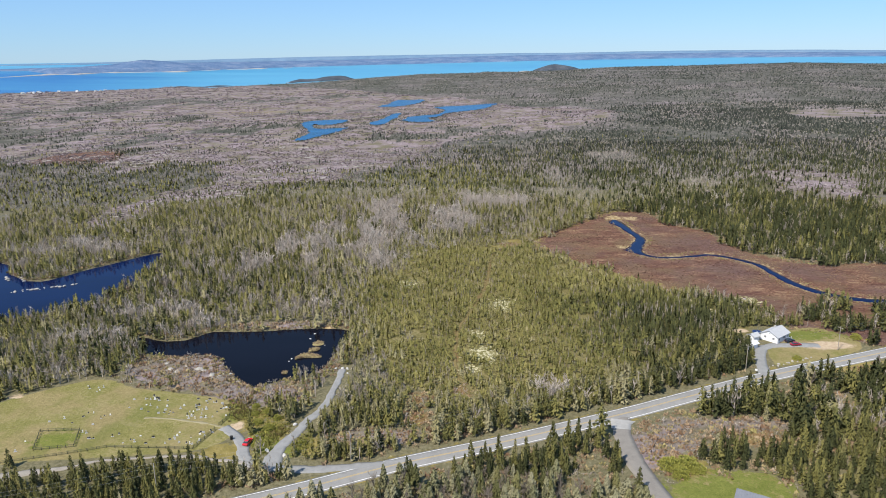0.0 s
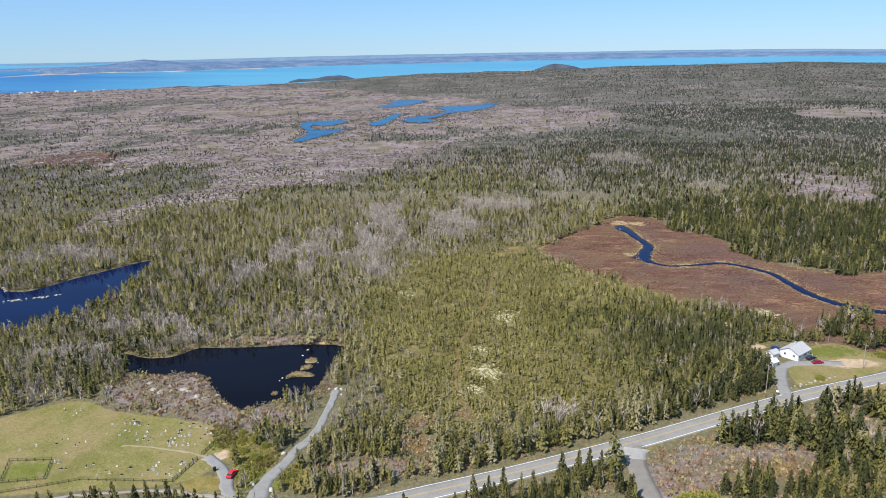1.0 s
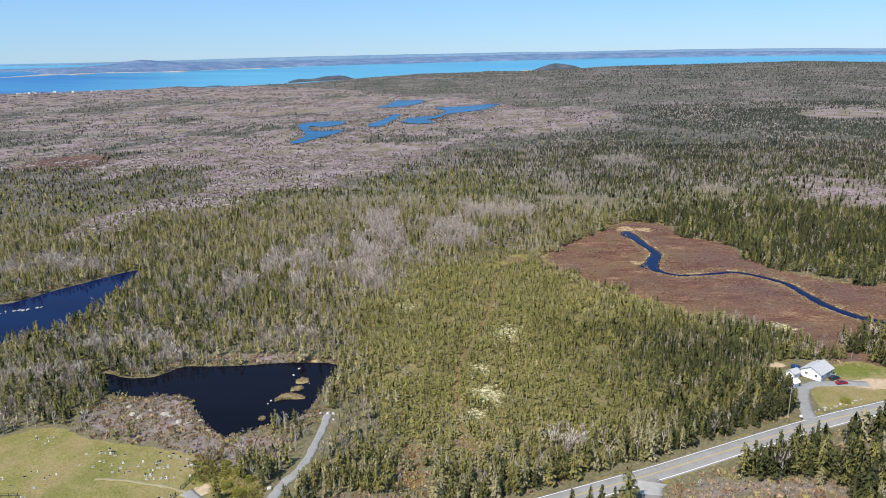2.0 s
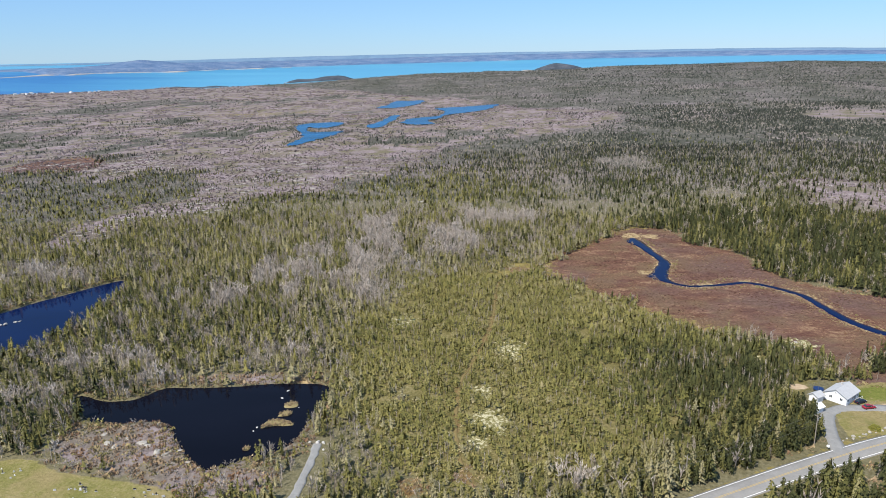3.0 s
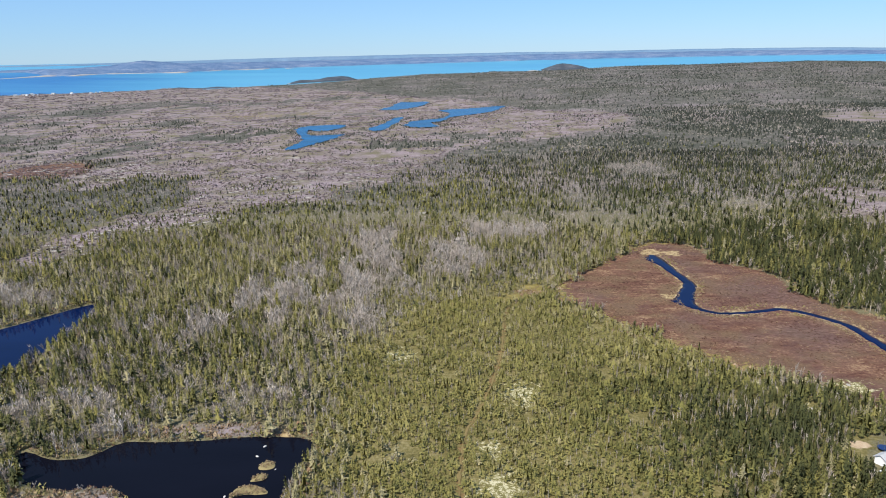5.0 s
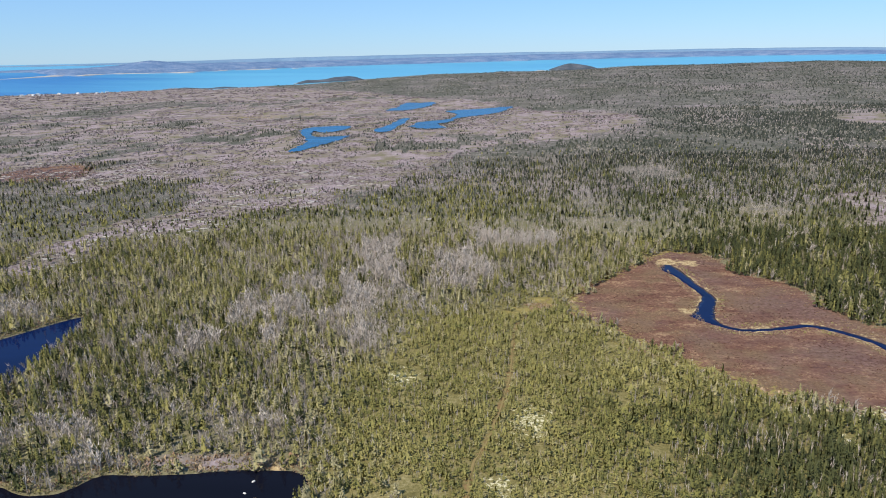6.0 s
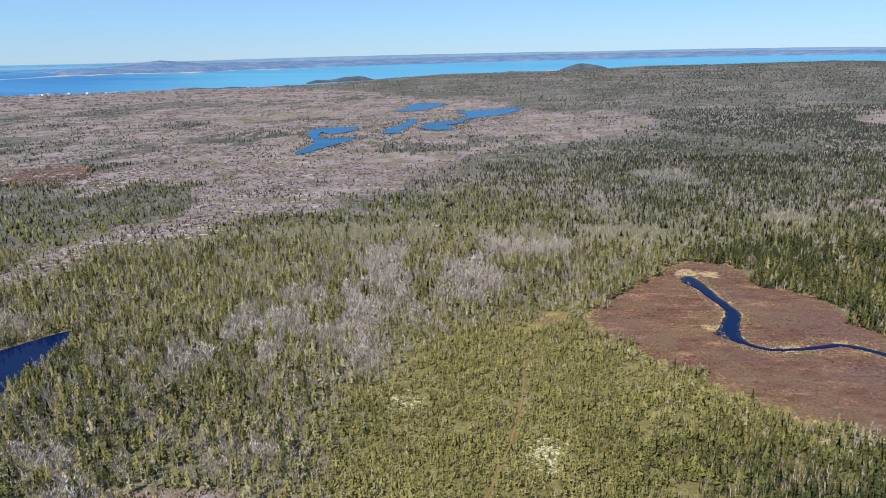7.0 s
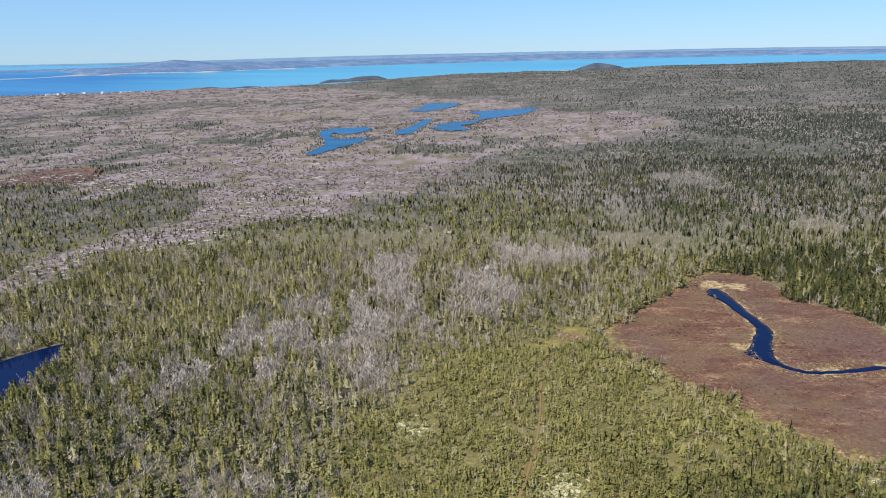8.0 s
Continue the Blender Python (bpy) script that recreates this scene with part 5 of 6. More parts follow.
def lone_trees():
    pick = random.Random(3)
    local = np.random.default_rng(21)
    kinds = []
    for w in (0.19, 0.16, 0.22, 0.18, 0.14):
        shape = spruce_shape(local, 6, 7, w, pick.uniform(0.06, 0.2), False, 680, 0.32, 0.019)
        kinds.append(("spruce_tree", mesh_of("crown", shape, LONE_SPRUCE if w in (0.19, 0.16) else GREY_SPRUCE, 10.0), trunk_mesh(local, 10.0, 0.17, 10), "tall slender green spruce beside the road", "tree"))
    for w in (0.3, 0.24):
        v, t, k = bare_shape(local, 13, 170, w, 0.006)
        kinds.append(("bare_tree", mesh_of("crown", (v, t, k), TWIG, 8.0), trunk_mesh(local, 6.5, 0.13, 7), "leafless grey hardwood tree beside the road", "tree"))
    masters = []
    x, y = scatter(local, -150, 140, 158, 212, 3.1)
    ok = foreground(x, y) & open_ground(x, y) & (np.maximum(spots(x, y, HEATH[3:]), np.maximum(spots(x, y, RUST), spots(x, y, MEADOW))) < 0.5)
    ok &= (np.hypot(x - 70, y - 190) > 10) & (field(x, y, 14, 3, 31) > np.where(x < -60, 0.2, np.where(x > 85, 0.22, 0.40))) & (np.hypot(x - 83, y - 174) > 12)
    order = sorted(zip(x[ok], y[ok]), key=lambda p: math.hypot(p[0], p[1]))
    rest = np.array(order[300:])
    if len(rest) > 1:
        leafy = [spruce_shape(local, 4, 6, w, 0.1, True, 240, 0.45, 0.024) for w in (0.19, 0.16, 0.22)]
        plant("roadside_spruce_wood", leafy, rest[:, 0], rest[:, 1], local.uniform(4.5, 8.5, len(rest)), 0.95, np.clip(local.normal(0.26, 0.28, len(rest)), 0, 1), [SPRUCE, BARK], "dense dark spruce wood beside the road", "woods", local)
    for px, py in order[:300]:
        n = (pick.choice((0, 0, 1, 1, 2)) if px > 70 else pick.choice((0, 1, 2, 3, 4, 2, 3, 4))) if pick.random() < (0.85 if px > 60 else 0.6 if px > -60 else 0.62) else 5 + pick.randrange(2)
        size = pick.uniform(0.62, 1.12) * (0.82 if px > 50 else 0.78 if px > -60 else 0.9)
        slim = pick.uniform(0.9, 1.45)
        m = pose(px, py, height_at(px, py), pick.uniform(-2, 2), pick.uniform(-2, 2), pick.uniform(0, 360)) @ Matrix.Diagonal((size * slim, size * slim, size, 1))
        while len(masters) <= n:
            masters.append(None)
        if masters[n] is None:
            name, crown, trunk, label, category = kinds[n]
            tree = tagged(new(name), label, category, "roadside trees")
            for part_name, me in (("trunk", trunk), ("crown", crown)):
                new(part_name, me).parent = tree
            tree.matrix_basis = m
            masters[n] = tree
        else:
            twin = copy_thing(masters[n], pose(0, 0, 0))
            twin.matrix_basis = m


lone_trees()

# ---- house and sheds ----
SIDING = plain("white_siding", (0.78, 0.79, 0.80), 0.6, wear=0.08, scale=0.6)
SHINGLE = plain("grey_shingles", (0.42, 0.425, 0.435), 0.9, wear=0.2, scale=0.8)
METAL_ROOF = plain("grey_metal_roof", (0.15, 0.16, 0.185), 0.6, metallic=0.1, wear=0.2, scale=0.5)
TRIM = plain("white_trim", (0.82, 0.82, 0.82), 0.5, wear=0.05)
PANE = plain("dark_window_glass", (0.03, 0.04, 0.05), 0.08, specular=0.6, wear=0.2)
WEATHERED = plain("weathered_wood", (0.23, 0.20, 0.17), 0.95, wear=0.45, scale=2.0)
DARK_WOOD = plain("dark_fence_wood", (0.085, 0.085, 0.055), 0.95, wear=0.4, scale=1.0)
BLUE_COVER = plain("blue_cover", (0.012, 0.035, 0.12), 0.5, wear=0.3)


def gable_walls(bm, long, wide, eave, peak):
    """Four walls with pointed ends, from the ground to the roof."""
    a, b = long / 2, wide / 2
    v = [bm.verts.new(p) for p in ((-a, -b, -0.4), (a, -b, -0.4), (a, b, -0.4), (-a, b, -0.4), (-a, -b, eave), (a, -b, eave), (a, b, eave), (-a, b, eave), (-a, 0, peak), (a, 0, peak))]
    for f in ((0, 1, 5, 4), (2, 3, 7, 6), (3, 0, 4, 8, 7), (1, 2, 6, 9, 5), (0, 3, 2, 1), (4, 5, 9, 8), (6, 7, 8, 9)):
        bm.faces.new([v[i] for i in f])
    bmesh.ops.recalc_face_normals(bm, faces=bm.faces)
    return bm


def roof_slab(long, wide, eave, peak, side, over=0.45, thick=0.16):
    """One roof slope with its thickness and overhang."""
    bm = bmesh.new()
    a, b = long / 2 + over, wide / 2 + over
    drop = (peak - eave) / (wide / 2) * over
    low, ridge_z = eave - drop, peak
    corners = [(-a, side * b, low), (a, side * b, low), (a, 0, ridge_z), (-a, 0, ridge_z)]
    top = [bm.verts.new((x, y, z + thick + 0.02)) for x, y, z in corners]
    under = [bm.verts.new((x, y, z + 0.02)) for x, y, z in corners]
    bm.faces.new(top)
    bm.faces.new(under[::-1])
    for i in range(4):
        bm.faces.new((top[i], under[i], under[(i + 1) % 4], top[(i + 1) % 4]))
    bmesh.ops.recalc_face_normals(bm, faces=bm.faces)
    return bm


def window(parent, x, y, z, wide, tall, turn):
    """A framed window on a wall; its frame stands proud and its pane is dark glass."""
    frame_part = new("window")
    frame_part.parent = parent
    frame_part.matrix_basis = pose(x, y, z, 0, 0, turn)
    bm = bmesh.new()
    for cx, cz, sx, sz in ((0, tall / 2, wide + 0.2, 0.12), (0, -tall / 2, wide + 0.2, 0.12), (-wide / 2, 0, 0.12, tall), (wide / 2, 0, 0.12, tall), (0, 0, 0.06, tall)):
        box(bm, cx, -0.03, cz, sx, 0.1, sz)
    part("window_frame", bm, TRIM, frame_part)
    part("pane", box(bmesh.new(), 0, -0.005, 0, wide, 0.03, tall), PANE, frame_part, "dark reflecting pane")


def gabled(name, x, y, turn, long, wide, eave, peak, wall, roof, label, category):
    z = height_at(x, y)
    home = thing(name, x, y, z, turn, label, category)
    part("wall", gable_walls(bmesh.new(), long, wide, eave, peak), wall, home)
    for side in (-1, 1):
        part("roof", roof_slab(long, wide, eave, peak, side), roof, home, "grey pitched roof slope")
    return home


house = gabled("house", 141.8, 291.3, 38, 9.6, 7.6, 2.8, 4.8, SIDING, SHINGLE, "white bungalow with a grey shingled roof", "house")
for wx, ww in ((-3.6, 1.2), (0.3, 1.9), (3.6, 1.2)):
    window(house, wx, -3.8, 1.7, ww, 1.1, 0)
for wy in (-2.0, 1.6):
    window(house, -4.8, wy, 1.8, 1.0, 1.0, -90)
window(house, -4.8, 0, 3.6, 0.5, 0.5, -90)
part("door", box(bmesh.new(), 1.9, -3.83, 1.1, 0.95, 0.08, 2.05, bevel=0.01), plain("grey_door", (0.35, 0.36, 0.38), 0.5), house, "grey front door")
bm = box(bmesh.new(), 2.6, -4.6, 0.25, 3.2, 1.6, 0.5)
for k in range(3):
    box(bm, 2.6, -5.55 - 0.28 * k, 0.32 - 0.16 * k, 1.4, 0.28, 0.16)
part("porch", bm, CONCRETE, house, "low concrete porch with steps")
bm = bmesh.new()
for k in (1.1, 4.1):
    box(bm, k, -5.3, 1.0, 0.1, 0.1, 1.0)
box(bm, 2.6, -5.3, 1.5, 3.1, 0.08, 0.08)
part("porch_rail", bm, TRIM, house)
part("chimney", box(bmesh.new(), 1.5, 0.9, 4.8, 0.6, 0.6, 1.3, bevel=0.03), CONCRETE, house)

shed = gabled("shed", 132.2, 290.0, 30, 3.6, 3.2, 2.3, 3.3, SIDING, SHINGLE, "small white garden shed with a grey roof", "shed")
part("door", box(bmesh.new(), 0.3, -1.62, 1.0, 1.1, 0.06, 1.9, bevel=0.01), TRIM, shed)
shed = gabled("shed", 128.6, 282.0, 30, 3.0, 2.6, 2.1, 2.9, SIDING, SIDING, "low white shed beside the gravel driveway", "shed")
part("door", box(bmesh.new(), 0.2, -1.32, 0.95, 1.0, 0.06, 1.8, bevel=0.01), TRIM, shed)

barn = gabled("outbuilding", 83.0, 171.0, -33, 9.0, 6.4, 2.9, 4.9, WEATHERED, METAL_ROOF, "outbuilding with a grey-blue metal roof in a yard", "building")
for k in range(15):
    for side in (-1, 1):
        bm = bmesh.new()
        x = -4.7 + k * 0.67
        rod(bm, (x, side * 0.05, 5.1), (x, side * 3.62, 2.62 + 0.19), 0.03, 0.03, 4)
        part("roof_rib", bm, METAL_ROOF, barn)
window(barn, 0, -3.2, 1.7, 1.0, 0.9, 0)

trampoline = thing("trampoline", 136.8, 297.5, height_at(136.8, 297.5), 0, "round blue trampoline beside the white house", "trampoline")
bm = bmesh.new()
bmesh.ops.create_cone(bm, cap_ends=True, segments=20, radius1=1.9, radius2=1.9, depth=0.06, matrix=pose(0, 0, 0.9))
part("mat", bm, BLUE_COVER, trampoline)
for k in range(6):
    a = 1.047 * k
    part("leg", rod(bmesh.new(), (1.85 * math.cos(a), 1.85 * math.sin(a), 0), (1.85 * math.cos(a), 1.85 * math.sin(a), 2.5), 0.04, 0.04, 5), plain("steel_post", (0.4, 0.4, 0.42), 0.4, 0.8) if k == 0 else bpy.data.materials["steel_post"], trampoline)

# ---- vehicles ----
TYRE = plain("tyre_rubber", (0.02, 0.02, 0.02), 0.9)
RIM = plain("wheel_rim", (0.5, 0.5, 0.52), 0.35, 0.8)
LAMP_GLASS = plain("lamp_glass", (0.8, 0.8, 0.78), 0.15)
TAIL_GLASS = plain("tail_lamp_red", (0.45, 0.02, 0.02), 0.2)


def car(x, y, turn, paint, label):
    """A parked saloon: shaped body, glazed cabin, lamps and four wheels."""
    ob = thing("car", x, y, height_at(x, y) + 0.08, turn, label, "car", "parked cars")
    side = [(-2.2, 0.35), (-2.25, 0.75), (-1.9, 0.95), (-1.35, 1.0), (0.75, 0.98), (1.9, 0.85), (2.2, 0.65), (2.22, 0.35)]
    bm = bmesh.new()
    left = [bm.verts.new((px, -0.86 + 0.04 * (pz > 0.8), pz)) for px, pz in side]
    right = [bm.verts.new((px, 0.86 - 0.04 * (pz > 0.8), pz)) for px, pz in side]
    bm.faces.new(left)
    bm.faces.new(right[::-1])
    for i in range(len(side)):
        j = (i + 1) % len(side)
        bm.faces.new((left[i], right[i], right[j], left[j]))
    bmesh.ops.recalc_face_normals(bm, faces=bm.faces)
    bmesh.ops.bevel(bm, geom=list(bm.edges), offset=0.05, segments=2, affect="EDGES")
    part("body", bm, paint, ob)
    bm = bmesh.new()
    low = [bm.verts.new(p) for p in ((-1.75, -0.78, 0.97), (0.95, -0.78, 0.95), (0.95, 0.78, 0.95), (-1.75, 0.78, 0.97))]
    high = [bm.verts.new(p) for p in ((-1.2, -0.62, 1.40), (0.25, -0.62, 1.42), (0.25, 0.62, 1.42), (-1.2, 0.62, 1.40))]
    for i in range(4):
        bm.faces.new((low[i], low[(i + 1) % 4], high[(i + 1) % 4], high[i]))
    bm.faces.new(high)
    bmesh.ops.recalc_face_normals(bm, faces=bm.faces)
    part("windows", bm, PANE, ob, "dark glazed cabin")
    part("roof", box(bmesh.new(), -0.47, 0, 1.44, 1.5, 1.26, 0.06, bevel=0.02), paint, ob)
    for wx in (-1.35, 1.35):
        for wy in (-0.84, 0.84):
            wheel = new("wheel")
            wheel.parent = ob
            wheel.matrix_basis = pose(wx, wy, 0.24, 90, 0, 0)
            bm = bmesh.new()
            bmesh.ops.create_cone(bm, cap_ends=True, segments=14, radius1=0.32, radius2=0.32, depth=0.2)
            part("tyre", bm, TYRE, wheel)
            bm = bmesh.new()
            bmesh.ops.create_cone(bm, cap_ends=True, segments=10, radius1=0.19, radius2=0.19, depth=0.23)
            part("rim", bm, RIM, wheel)
    for wy in (-0.6, 0.6):
        part("headlight", box(bmesh.new(), 2.19, wy, 0.68, 0.08, 0.32, 0.14, bevel=0.02), LAMP_GLASS, ob)
        part("tail_light", box(bmesh.new(), -2.22, wy, 0.78, 0.08, 0.3, 0.16, bevel=0.02), TAIL_GLASS, ob)
    return ob


car(-63.6, 209.8, 78, plain("red_car_paint", (0.55, 0.02, 0.03), 0.25, specular=0.6, wear=0.05), "bright red car parked on the gravel lane")
car(147.2, 283.4, 8, plain("dark_red_car_paint", (0.28, 0.015, 0.035), 0.25, specular=0.6, wear=0.05), "dark red car parked beside the white house")
car(146.6, 287.6, 20, plain("black_car_paint", (0.012, 0.018, 0.035), 0.25, specular=0.6, wear=0.05), "black car parked beside the white house")

# ---- cemetery ----
STONES = [plain("white_marble", (0.78, 0.78, 0.76), 0.6, wear=0.12), plain("grey_granite", (0.42, 0.42, 0.42), 0.6, wear=0.2), plain("black_granite", (0.03, 0.03, 0.035), 0.35, wear=0.3)]


def gravestone_mesh(shape):
    bm = bmesh.new()
    if shape == 0:
        box(bm, 0, 0, 0.65, 0.75, 0.2, 0.95, bevel=0.04)
        top = max(bm.verts, key=lambda v: v.co.z).co.z
        for v in bm.verts:
            if v.co.z > top - 0.06:
                v.co.x *= 0.8
    elif shape == 1:
        box(bm, 0, 0, 0.5, 1.15, 0.26, 0.65, bevel=0.03)
    else:
        box(bm, 0, 0, 0.85, 0.26, 0.2, 1.4, bevel=0.02)
        box(bm, 0, 0, 1.2, 0.8, 0.18, 0.24, bevel=0.02)
    me = bpy.data.meshes.new("headstone")
    bm.to_mesh(me)
    bm.free()
    return me


def cemetery():
    pick = random.Random(11)
    base = bpy.data.meshes.new("plinth")
    bm = box(bmesh.new(), 0, 0, 0.09, 1.3, 0.45, 0.22, bevel=0.02)
    bm.to_mesh(base)
    bm.free()
    base.materials.append(STONES[1])
    plots = [(-78, 233, 12, 6, 46), (-96, 237, 14, 7, 34), (-84, 214, 7, 5, 22), (-127, 229, 9, 6, 9), (-118, 217, 3, 3, 6), (-133, 251, 5, 3, 6), (-112, 238, 10, 8, 6), (-100, 214, 10, 4, 8), (-140, 210, 6, 4, 5)]
    meshes = {}
    for x0, y0, rx, ry, count in plots:
        for k in range(count):
            x, y = x0 + rx * pick.uniform(-1, 1), y0 + ry * pick.uniform(-1, 1)
            here = np.array([x]), np.array([y])
            if away(CEMETERY, *here, True)[0] > -2 or away(CHURCH_LANE, *here)[0] < 3:
                continue
            shape, stone = pick.choice((0, 0, 1, 1, 2)), pick.choice((0, 1, 1, 2, 2))
            if (shape, stone) not in meshes:
                meshes[shape, stone] = gravestone_mesh(shape)
                meshes[shape, stone].materials.append(STONES[stone])
            ob = thing("gravestone", x, y, height_at(x, y), pick.uniform(-14, 14) + 12, ("white marble", "grey granite", "black granite")[stone] + (" rounded headstone on the cemetery lawn", " low wide headstone on the cemetery lawn", " cross on a plinth in the cemetery")[shape], "gravestone", "cemetery gravestones")
            ob.scale = [pick.uniform(0.42, 0.78)] * 3
            new("plinth", base).parent = ob
            new("headstone", meshes[shape, stone]).parent = ob


cemetery()


def fence(points, label, gap=2.4, tall=1.1, rails=(0.45, 0.95), material=None):
    """Posts along a line with rails between them."""
    x0, y0 = points[0]
    ob = thing("fence", x0, y0, height_at(x0, y0), 0, label, "fence")
    for (ax, ay), (bx, by) in zip(points, points[1:]):
        n = max(1, round(math.hypot(bx - ax, by - ay) / gap))
        spots_on = [(ax + (bx - ax) * k / n - x0, ay + (by - ay) * k / n - y0) for k in range(n + 1)]
        for px, py in spots_on[:-1] if (bx, by) != points[-1] else spots_on:
            part("post", box(bmesh.new(), px, py, tall / 2 - 0.1, 0.16, 0.16, tall + 0.2, bevel=0.02), material, ob)
        for (px, py), (qx, qy) in zip(spots_on, spots_on[1:]):
            for h in rails:
                part("rail", rod(bmesh.new(), (px, py, h), (qx, qy, h), 0.07, 0.07, 4), material, ob)
    return ob


fence([(-131.3, 207.4), (-135.4, 219.5), (-122.4, 219.8), (-119.2, 209.2), (-131.3, 207.4)], "dark fence round a small burial plot", material=DARK_WOOD)
fence([(-80.3, 207.4), (-76.9, 219)], "dark wooden fence beside the cemetery lane", 2.0, 1.2, (0.35, 0.7, 1.05), DARK_WOOD)
fence([(-76.4, 221.8), (-74.6, 228.2)], "short dark fence at the cemetery entrance", 2.0, 1.2, (0.35, 0.7, 1.05), DARK_WOOD)
fence([(-152, 196), (-137.6, 199.9), (-119.2, 205.0), (-108.5, 208.6), (-92, 207.6), (-80.3, 206.8)], "long dark fence along the cemetery edge", 3.0, 0.9, (0.4, 0.8), DARK_WOOD)


# ---- boulders, gate stones, islets ----
def boulder(x, y, size, flat, label, seed, z=None, material=ROCK, category="boulder", group=""):
    pick = random.Random(seed)
    bm = bmesh.new()
    bmesh.ops.create_icosphere(bm, subdivisions=2, radius=0.5)
    for v in bm.verts:
        v.co *= 1 + 0.35 * (noise.noise(v.co * 2.3 + Vector((seed, 0, 0))))
        v.co.x *= size
        v.co.y *= size * pick.uniform(0.65, 0.7)
        v.co.z *= size * flat
    ob = part("boulder" if category == "boulder" else category.replace(" ", "_"), bm, material, None)
    ob.matrix_basis = pose(x, y, (height_at(x, y) if z is None else z) + size * flat * 0.15, 0, 0, pick.uniform(0, 360))
    return tagged(ob, label, category, group)


PALE = plain("pale_boulder_stone", (0.50, 0.485, 0.455), 0.85, wear=0.15)
k = 0
for x, y, size in ((-40.5, 266.5, 1.6), (-38.6, 266.2, 1.5), (-43.2, 266.8, 1.1), (-50.6, 221.5, 1.7), (-56.3, 205, 1.6), (-50.2, 201.8, 1.7), (-49.2, 198.6, 1.0), (-38, 262, 1.0)):
    k += 1
    boulder(x, y, size, 0.75, "pale boulder marking the edge of the gravel lane", k, material=PALE, group="lane boulders")
for k in range(14):
    boulder(127 + k * 1.55 + (k % 3) * 0.4, 262.2 + k * 0.6 + (k % 2) * 0.8, 0.7 + 0.25 * (k % 4), 0.6, "grey boulder along the edge of the yard", 40 + k, group="yard boulders")
for k, (x, y, size) in enumerate(((-63, 278, 1.1), (-63.6, 275.5, 0.9), (-59, 299.5, 1.1), (-58, 305.5, 1.3), (-51.5, 292, 0.7), (-61, 279, 0.8), (-75, 253.2, 1.4))):
    boulder(x, y, size, 0.55, "pale boulder standing in the dark pond", 80 + k, POND_LEVEL - 0.1, PALE, group="pond boulders")
for k in range(22):
    x, y = -232 + 27 * (k % 11) / 10 + (k * 7 % 5) * 0.7, 372 + 11 * (k % 11) / 10 + (k * 3 % 4) * 0.8
    boulder(x, y, 1.0 + 0.5 * (k % 4), 0.5, "pale granite boulder on a rocky point", 120 + k, POND_LEVEL - 0.1, group="rocky point")
for k in range(16):
    boulder(-253 + 2.1 * (k % 8) + k * 0.3, 392 + (k * 5 % 7) * 1.5, 1.4 + 0.6 * (k % 3), 0.5, "pale granite boulder on the pond shore", 160 + k, POND_LEVEL, group="shore boulders")

TURF = gravel_material("islet_turf", (0.16, 0.13, 0.06), (0.29, 0.235, 0.12))


def islet(outline, seed, label, tufts):
    """A low turf hummock in the pond with a fringe of dead grass."""
    line = ragged(rounded(outline, True, 5), 0.5, 3, seed)
    mid = line.mean(0)
    bm = bmesh.new()
    rows = []
    for f, z in ((1.12, POND_LEVEL - 0.4), (1.0, POND_LEVEL + 0.1), (0.7, POND_LEVEL + 0.45), (0.3, POND_LEVEL + 0.6)):
        rows.append([bm.verts.new((*(mid + (p - mid) * f), z + 0.1 * noise.noise(Vector((p[0], p[1], f))))) for p in line])
    for a, b in zip(rows, rows[1:]):
        for i in range(len(line)):
            j = (i + 1) % len(line)
            bm.faces.new((a[i], a[j], b[j], b[i]))
    bm.faces.new(rows[-1])
    bmesh.ops.recalc_face_normals(bm, faces=bm.faces)
    ob = tagged(part("islet", bm, TURF, None), label, "islet")
    local = np.random.default_rng(seed)
    v_all, t_all, base = [], [], 0
    for k in range(tufts):
        v, t, kinds = TUFT[k % 3]
        p = mid + (line[local.integers(len(line))] - mid) * math.sqrt(local.uniform(0, 0.85))
        v_all.append(v * np.array([0.8, 0.8, local.uniform(0.5, 1.2)]) + np.array([p[0], p[1], POND_LEVEL + 0.2]))
        t_all.append(t + base)
        base += len(v)
    me = raw_mesh("grass_tufts", np.concatenate(v_all), np.concatenate(t_all), SHRUB, local.uniform(0.45, 0.9, base))
    new("grass_tufts", me).parent = ob


islet([(-61.5, 277.5), (-57, 279), (-51, 279), (-53, 282), (-57, 283.5), (-60.5, 281.5)], 3, "low islet of yellow dead grass in the pond", 60)
islet([(-57.5, 285.5), (-54, 285.8), (-53, 288.5), (-55.5, 289)], 4, "small grassy islet with grey rock in the pond", 20)
islet([(-56.5, 292), (-52.5, 292.5), (-52.5, 295.5), (-56, 295.5)], 5, "small round grassy islet in the pond", 20)
islet([(-63.8, 263.5), (-62.2, 263.2), (-62, 264.8), (-63.4, 265)], 6, "tiny green tussock rising from the pond", 8)

for k, (x, y, size) in enumerate(((-98, 268, 3.2), (-95.5, 266.5, 2.4), (-88, 261, 2.2), (-84, 263, 1.8), (-104, 271, 2.0), (-79, 256, 1.6), (-109, 268, 3.4), (-106, 266, 2.6), (-91, 262.5, 3.0), (-113, 274, 2.2), (146, 338, 2.6), (150, 343, 2.0), (138, 346, 1.8), (128, 325, 1.6))):
    boulder(x, y, size * 1.1, 0.28, "pale granite boulder among leafless shrubs", 200 + k, group="shrubland boulders")

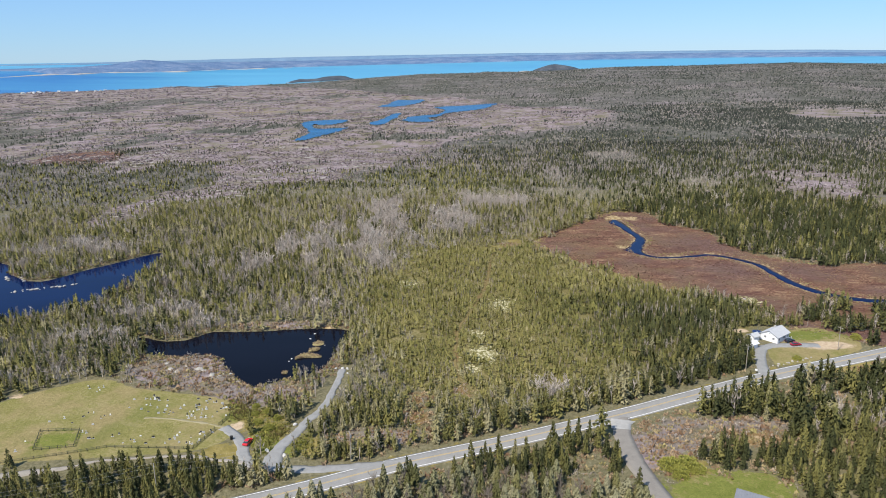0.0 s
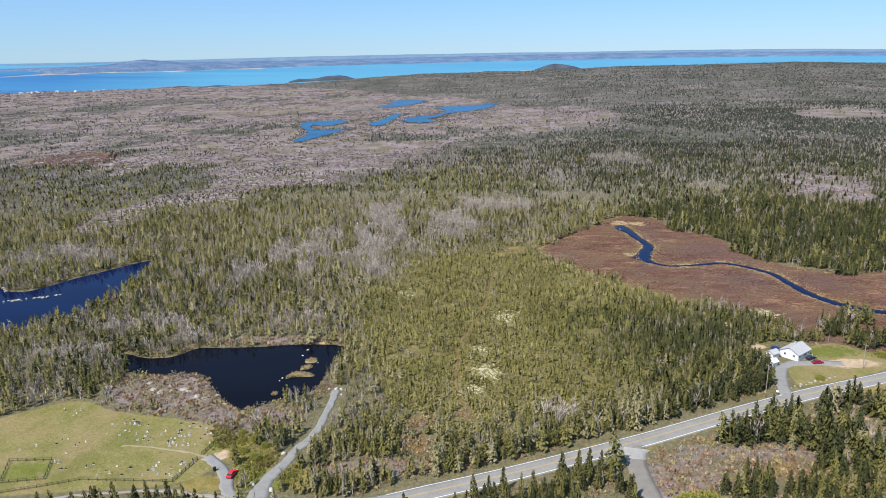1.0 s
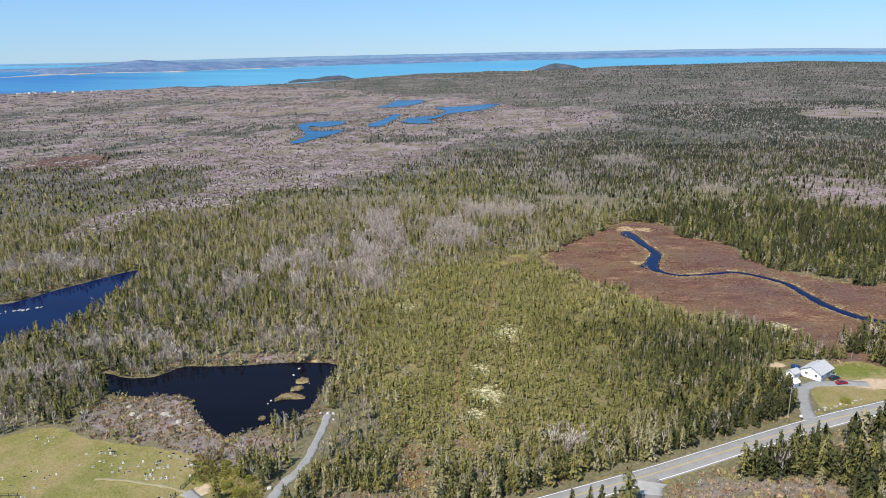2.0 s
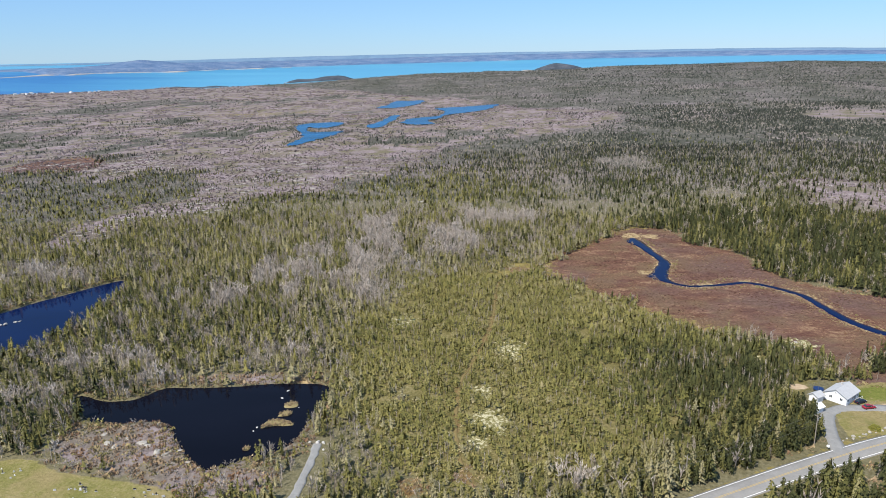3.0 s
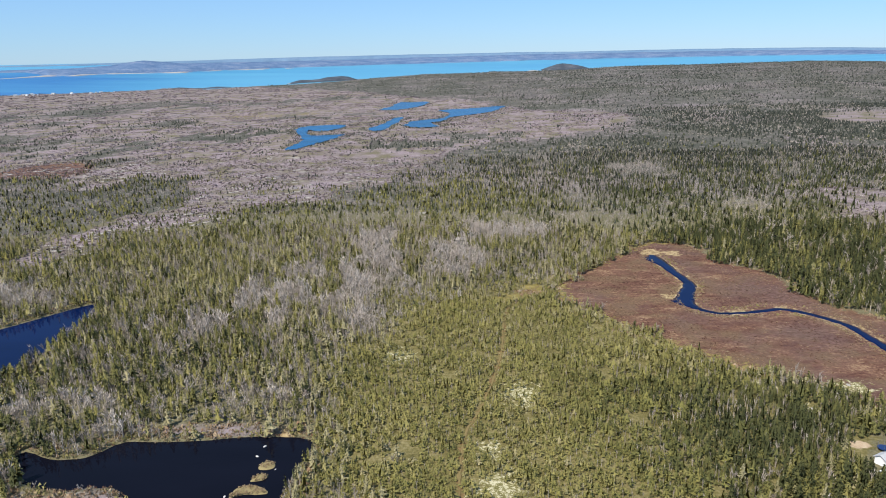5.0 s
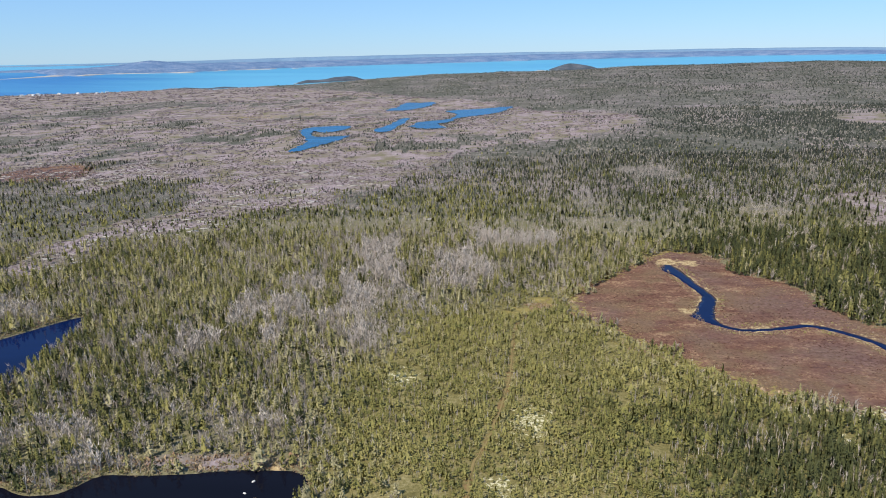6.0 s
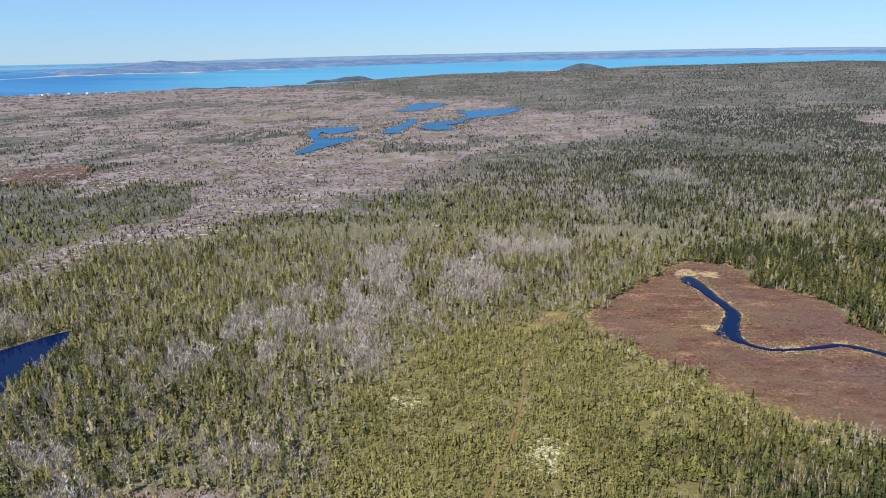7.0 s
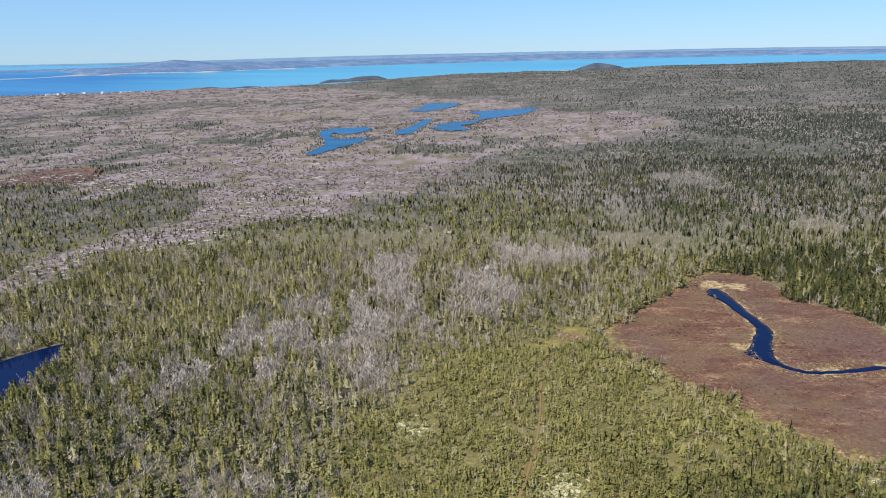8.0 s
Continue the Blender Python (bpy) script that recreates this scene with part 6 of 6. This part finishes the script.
# ---- poles, wires and roadside things ----
POLE_WOOD = plain("pole_wood", (0.33, 0.29, 0.25), 0.95, wear=0.35)
WIRE = plain("aluminium_wire", (0.30, 0.30, 0.30), 0.6, 0.3)
POLES = [(-136, 163), (-82, 181.5), (-29, 198), (20, 217), (69, 238), (117, 260.5), (162, 278), (212, 297)]


def utility_pole(x, y, turn):
    ob = thing("utility_pole", x, y, height_at(x, y), turn, "weathered wooden utility pole beside the road", "pole", "roadside poles")
    part("pole", rod(bmesh.new(), (0, 0, -0.5), (0, 0, 10.4), 0.16, 0.11, 8), POLE_WOOD, ob)
    part("crossarm", box(bmesh.new(), 0, 0, 9.7, 0.12, 2.2, 0.14, bevel=0.01), POLE_WOOD, ob)
    for yy in (-1.0, 0, 1.0):
        part("insulator", rod(bmesh.new(), (0, yy, 9.77), (0, yy, 10.0), 0.06, 0.04, 6), CONCRETE, ob)
    part("transformer", rod(bmesh.new(), (0.3, 0, 8.2), (0.3, 0, 9.0), 0.22, 0.22, 8), RIM, ob) if x in (-29, 117) else None


for i, (x, y) in enumerate(POLES):
    utility_pole(x, y, 22)
for (ax, ay), (bx, by) in zip(POLES, POLES[1:]):
    az, bz = height_at(ax, ay), height_at(bx, by)
    wires = thing("power_line", ax, ay, az, 0, "thin sagging power line between roadside poles", "cable", "power lines")
    for off, high, sag in ((-1.0, 10.0, 0.9), (1.0, 10.0, 0.9), (0.0, 7.6, 1.2)):
        bm = bmesh.new()
        last = None
        for k in range(13):
            f = k / 12
            p = Vector((f * (bx - ax) - 0.37 * off, f * (by - ay) + 0.93 * off, high + f * (bz - az) - 4 * sag * f * (1 - f)))
            if last:
                rod(bm, last, p, 0.012, 0.012, 3)
            last = p
        part("wire", bm, WIRE, wires)


def mailbox(x, y):
    ob = thing("mailbox", x, y, height_at(x, y), 20, "white mailbox on a post by the driveway", "mailbox")
    part("post", box(bmesh.new(), 0, 0, 0.55, 0.12, 0.12, 1.1, bevel=0.01), POLE_WOOD, ob)
    part("box", box(bmesh.new(), 0, 0, 1.25, 0.6, 0.9, 0.6, bevel=0.08), TRIM, ob)


mailbox(119.6, 257.2)


def waste_bin(x, y):
    ob = thing("waste_bin", x, y, height_at(x, y) + 0.08, 30, "black waste bin beside the cemetery lane", "bin")
    part("body", rod(bmesh.new(), (0, 0, 0), (0, 0, 1.1), 0.4, 0.5, 10), TYRE, ob)
    part("lid", rod(bmesh.new(), (0, 0, 1.1), (0, 0, 1.2), 0.54, 0.45, 10), TYRE, ob)


waste_bin(-69.6, 212.5)


def green_bush(x, y, size, seed):
    """A rounded yellow-green shrub of many short sprays."""
    local = np.random.default_rng(seed)
    ob = thing("bush", x, y, height_at(x, y), 0, "rounded yellow-green bush on the lawn edge", "bush", "yard bushes")
    v_all, t_all, base = [], [], 0
    for k in range(170):
        v, t, kinds = TUFT[k % 3]
        d = local.normal(size=3)
        d = d / np.linalg.norm(d) * local.uniform(0.5, 1.0)
        v_all.append(v * 0.16 * size + np.array([d[0] * size * 0.75, d[1] * size * 0.75, (abs(d[2])) * size * 0.7]))
        t_all.append(t + base)
        base += len(v)
    me = raw_mesh("leaves", np.concatenate(v_all), np.concatenate(t_all), BUSH, local.uniform(0, 1, base))
    new("leaves", me).parent = ob
    stem = bmesh.new()
    for k in range(5):
        rod(stem, (0, 0, -0.1), (0.4 * size * math.cos(k * 1.3), 0.4 * size * math.sin(k * 1.3), 0.6 * size), 0.06, 0.03, 4)
    part("stems", stem, BARK, ob)


for k, (x, y, size) in enumerate(((66.5, 192.5, 4.6), (71.5, 192, 5.0), (68.5, 188, 3.8), (74, 190, 3.6), (141, 269, 2.4), (176, 290, 3.2), (180, 286, 2.6), (-61, 213, 2.2), (-59, 219, 2.6), (-66, 229, 2.0), (-63.5, 223, 2.4), (-60.5, 208, 2.0), (-62, 231, 2.2), (-67, 235, 2.0), (-57.5, 226, 2.2), (-47.5, 203.5, 1.8), (-46, 209, 2.0))):
    green_bush(x, y, size, k)


# ---- homes along the bay ----
def shore_homes():
    pick = random.Random(5)
    walls = [TRIM, SIDING, CONCRETE]
    for bearing, d, count, wide in ((-27.6, 3210, 12, 1.8), (-24.5, 3230, 6, 1.2), (-10.9, 3600, 6, 0.5), (-9.0, 3620, 8, 0.9)):
        for k in range(count):
            b = radians(bearing + pick.uniform(-wide, wide))
            r = d + pick.uniform(-60, 40)
            x, y = r * math.sin(b), r * math.cos(b)
            big = pick.uniform(0.5, 0.95)
            gabled("shore_house", x, y, pick.uniform(0, 180), 11 * big, 8 * big, 4.0 * big, 6.5 * big, pick.choice(walls), SHINGLE, "small pale house near the far bay shore", "house")["group"] = "shore houses"


shore_homes()
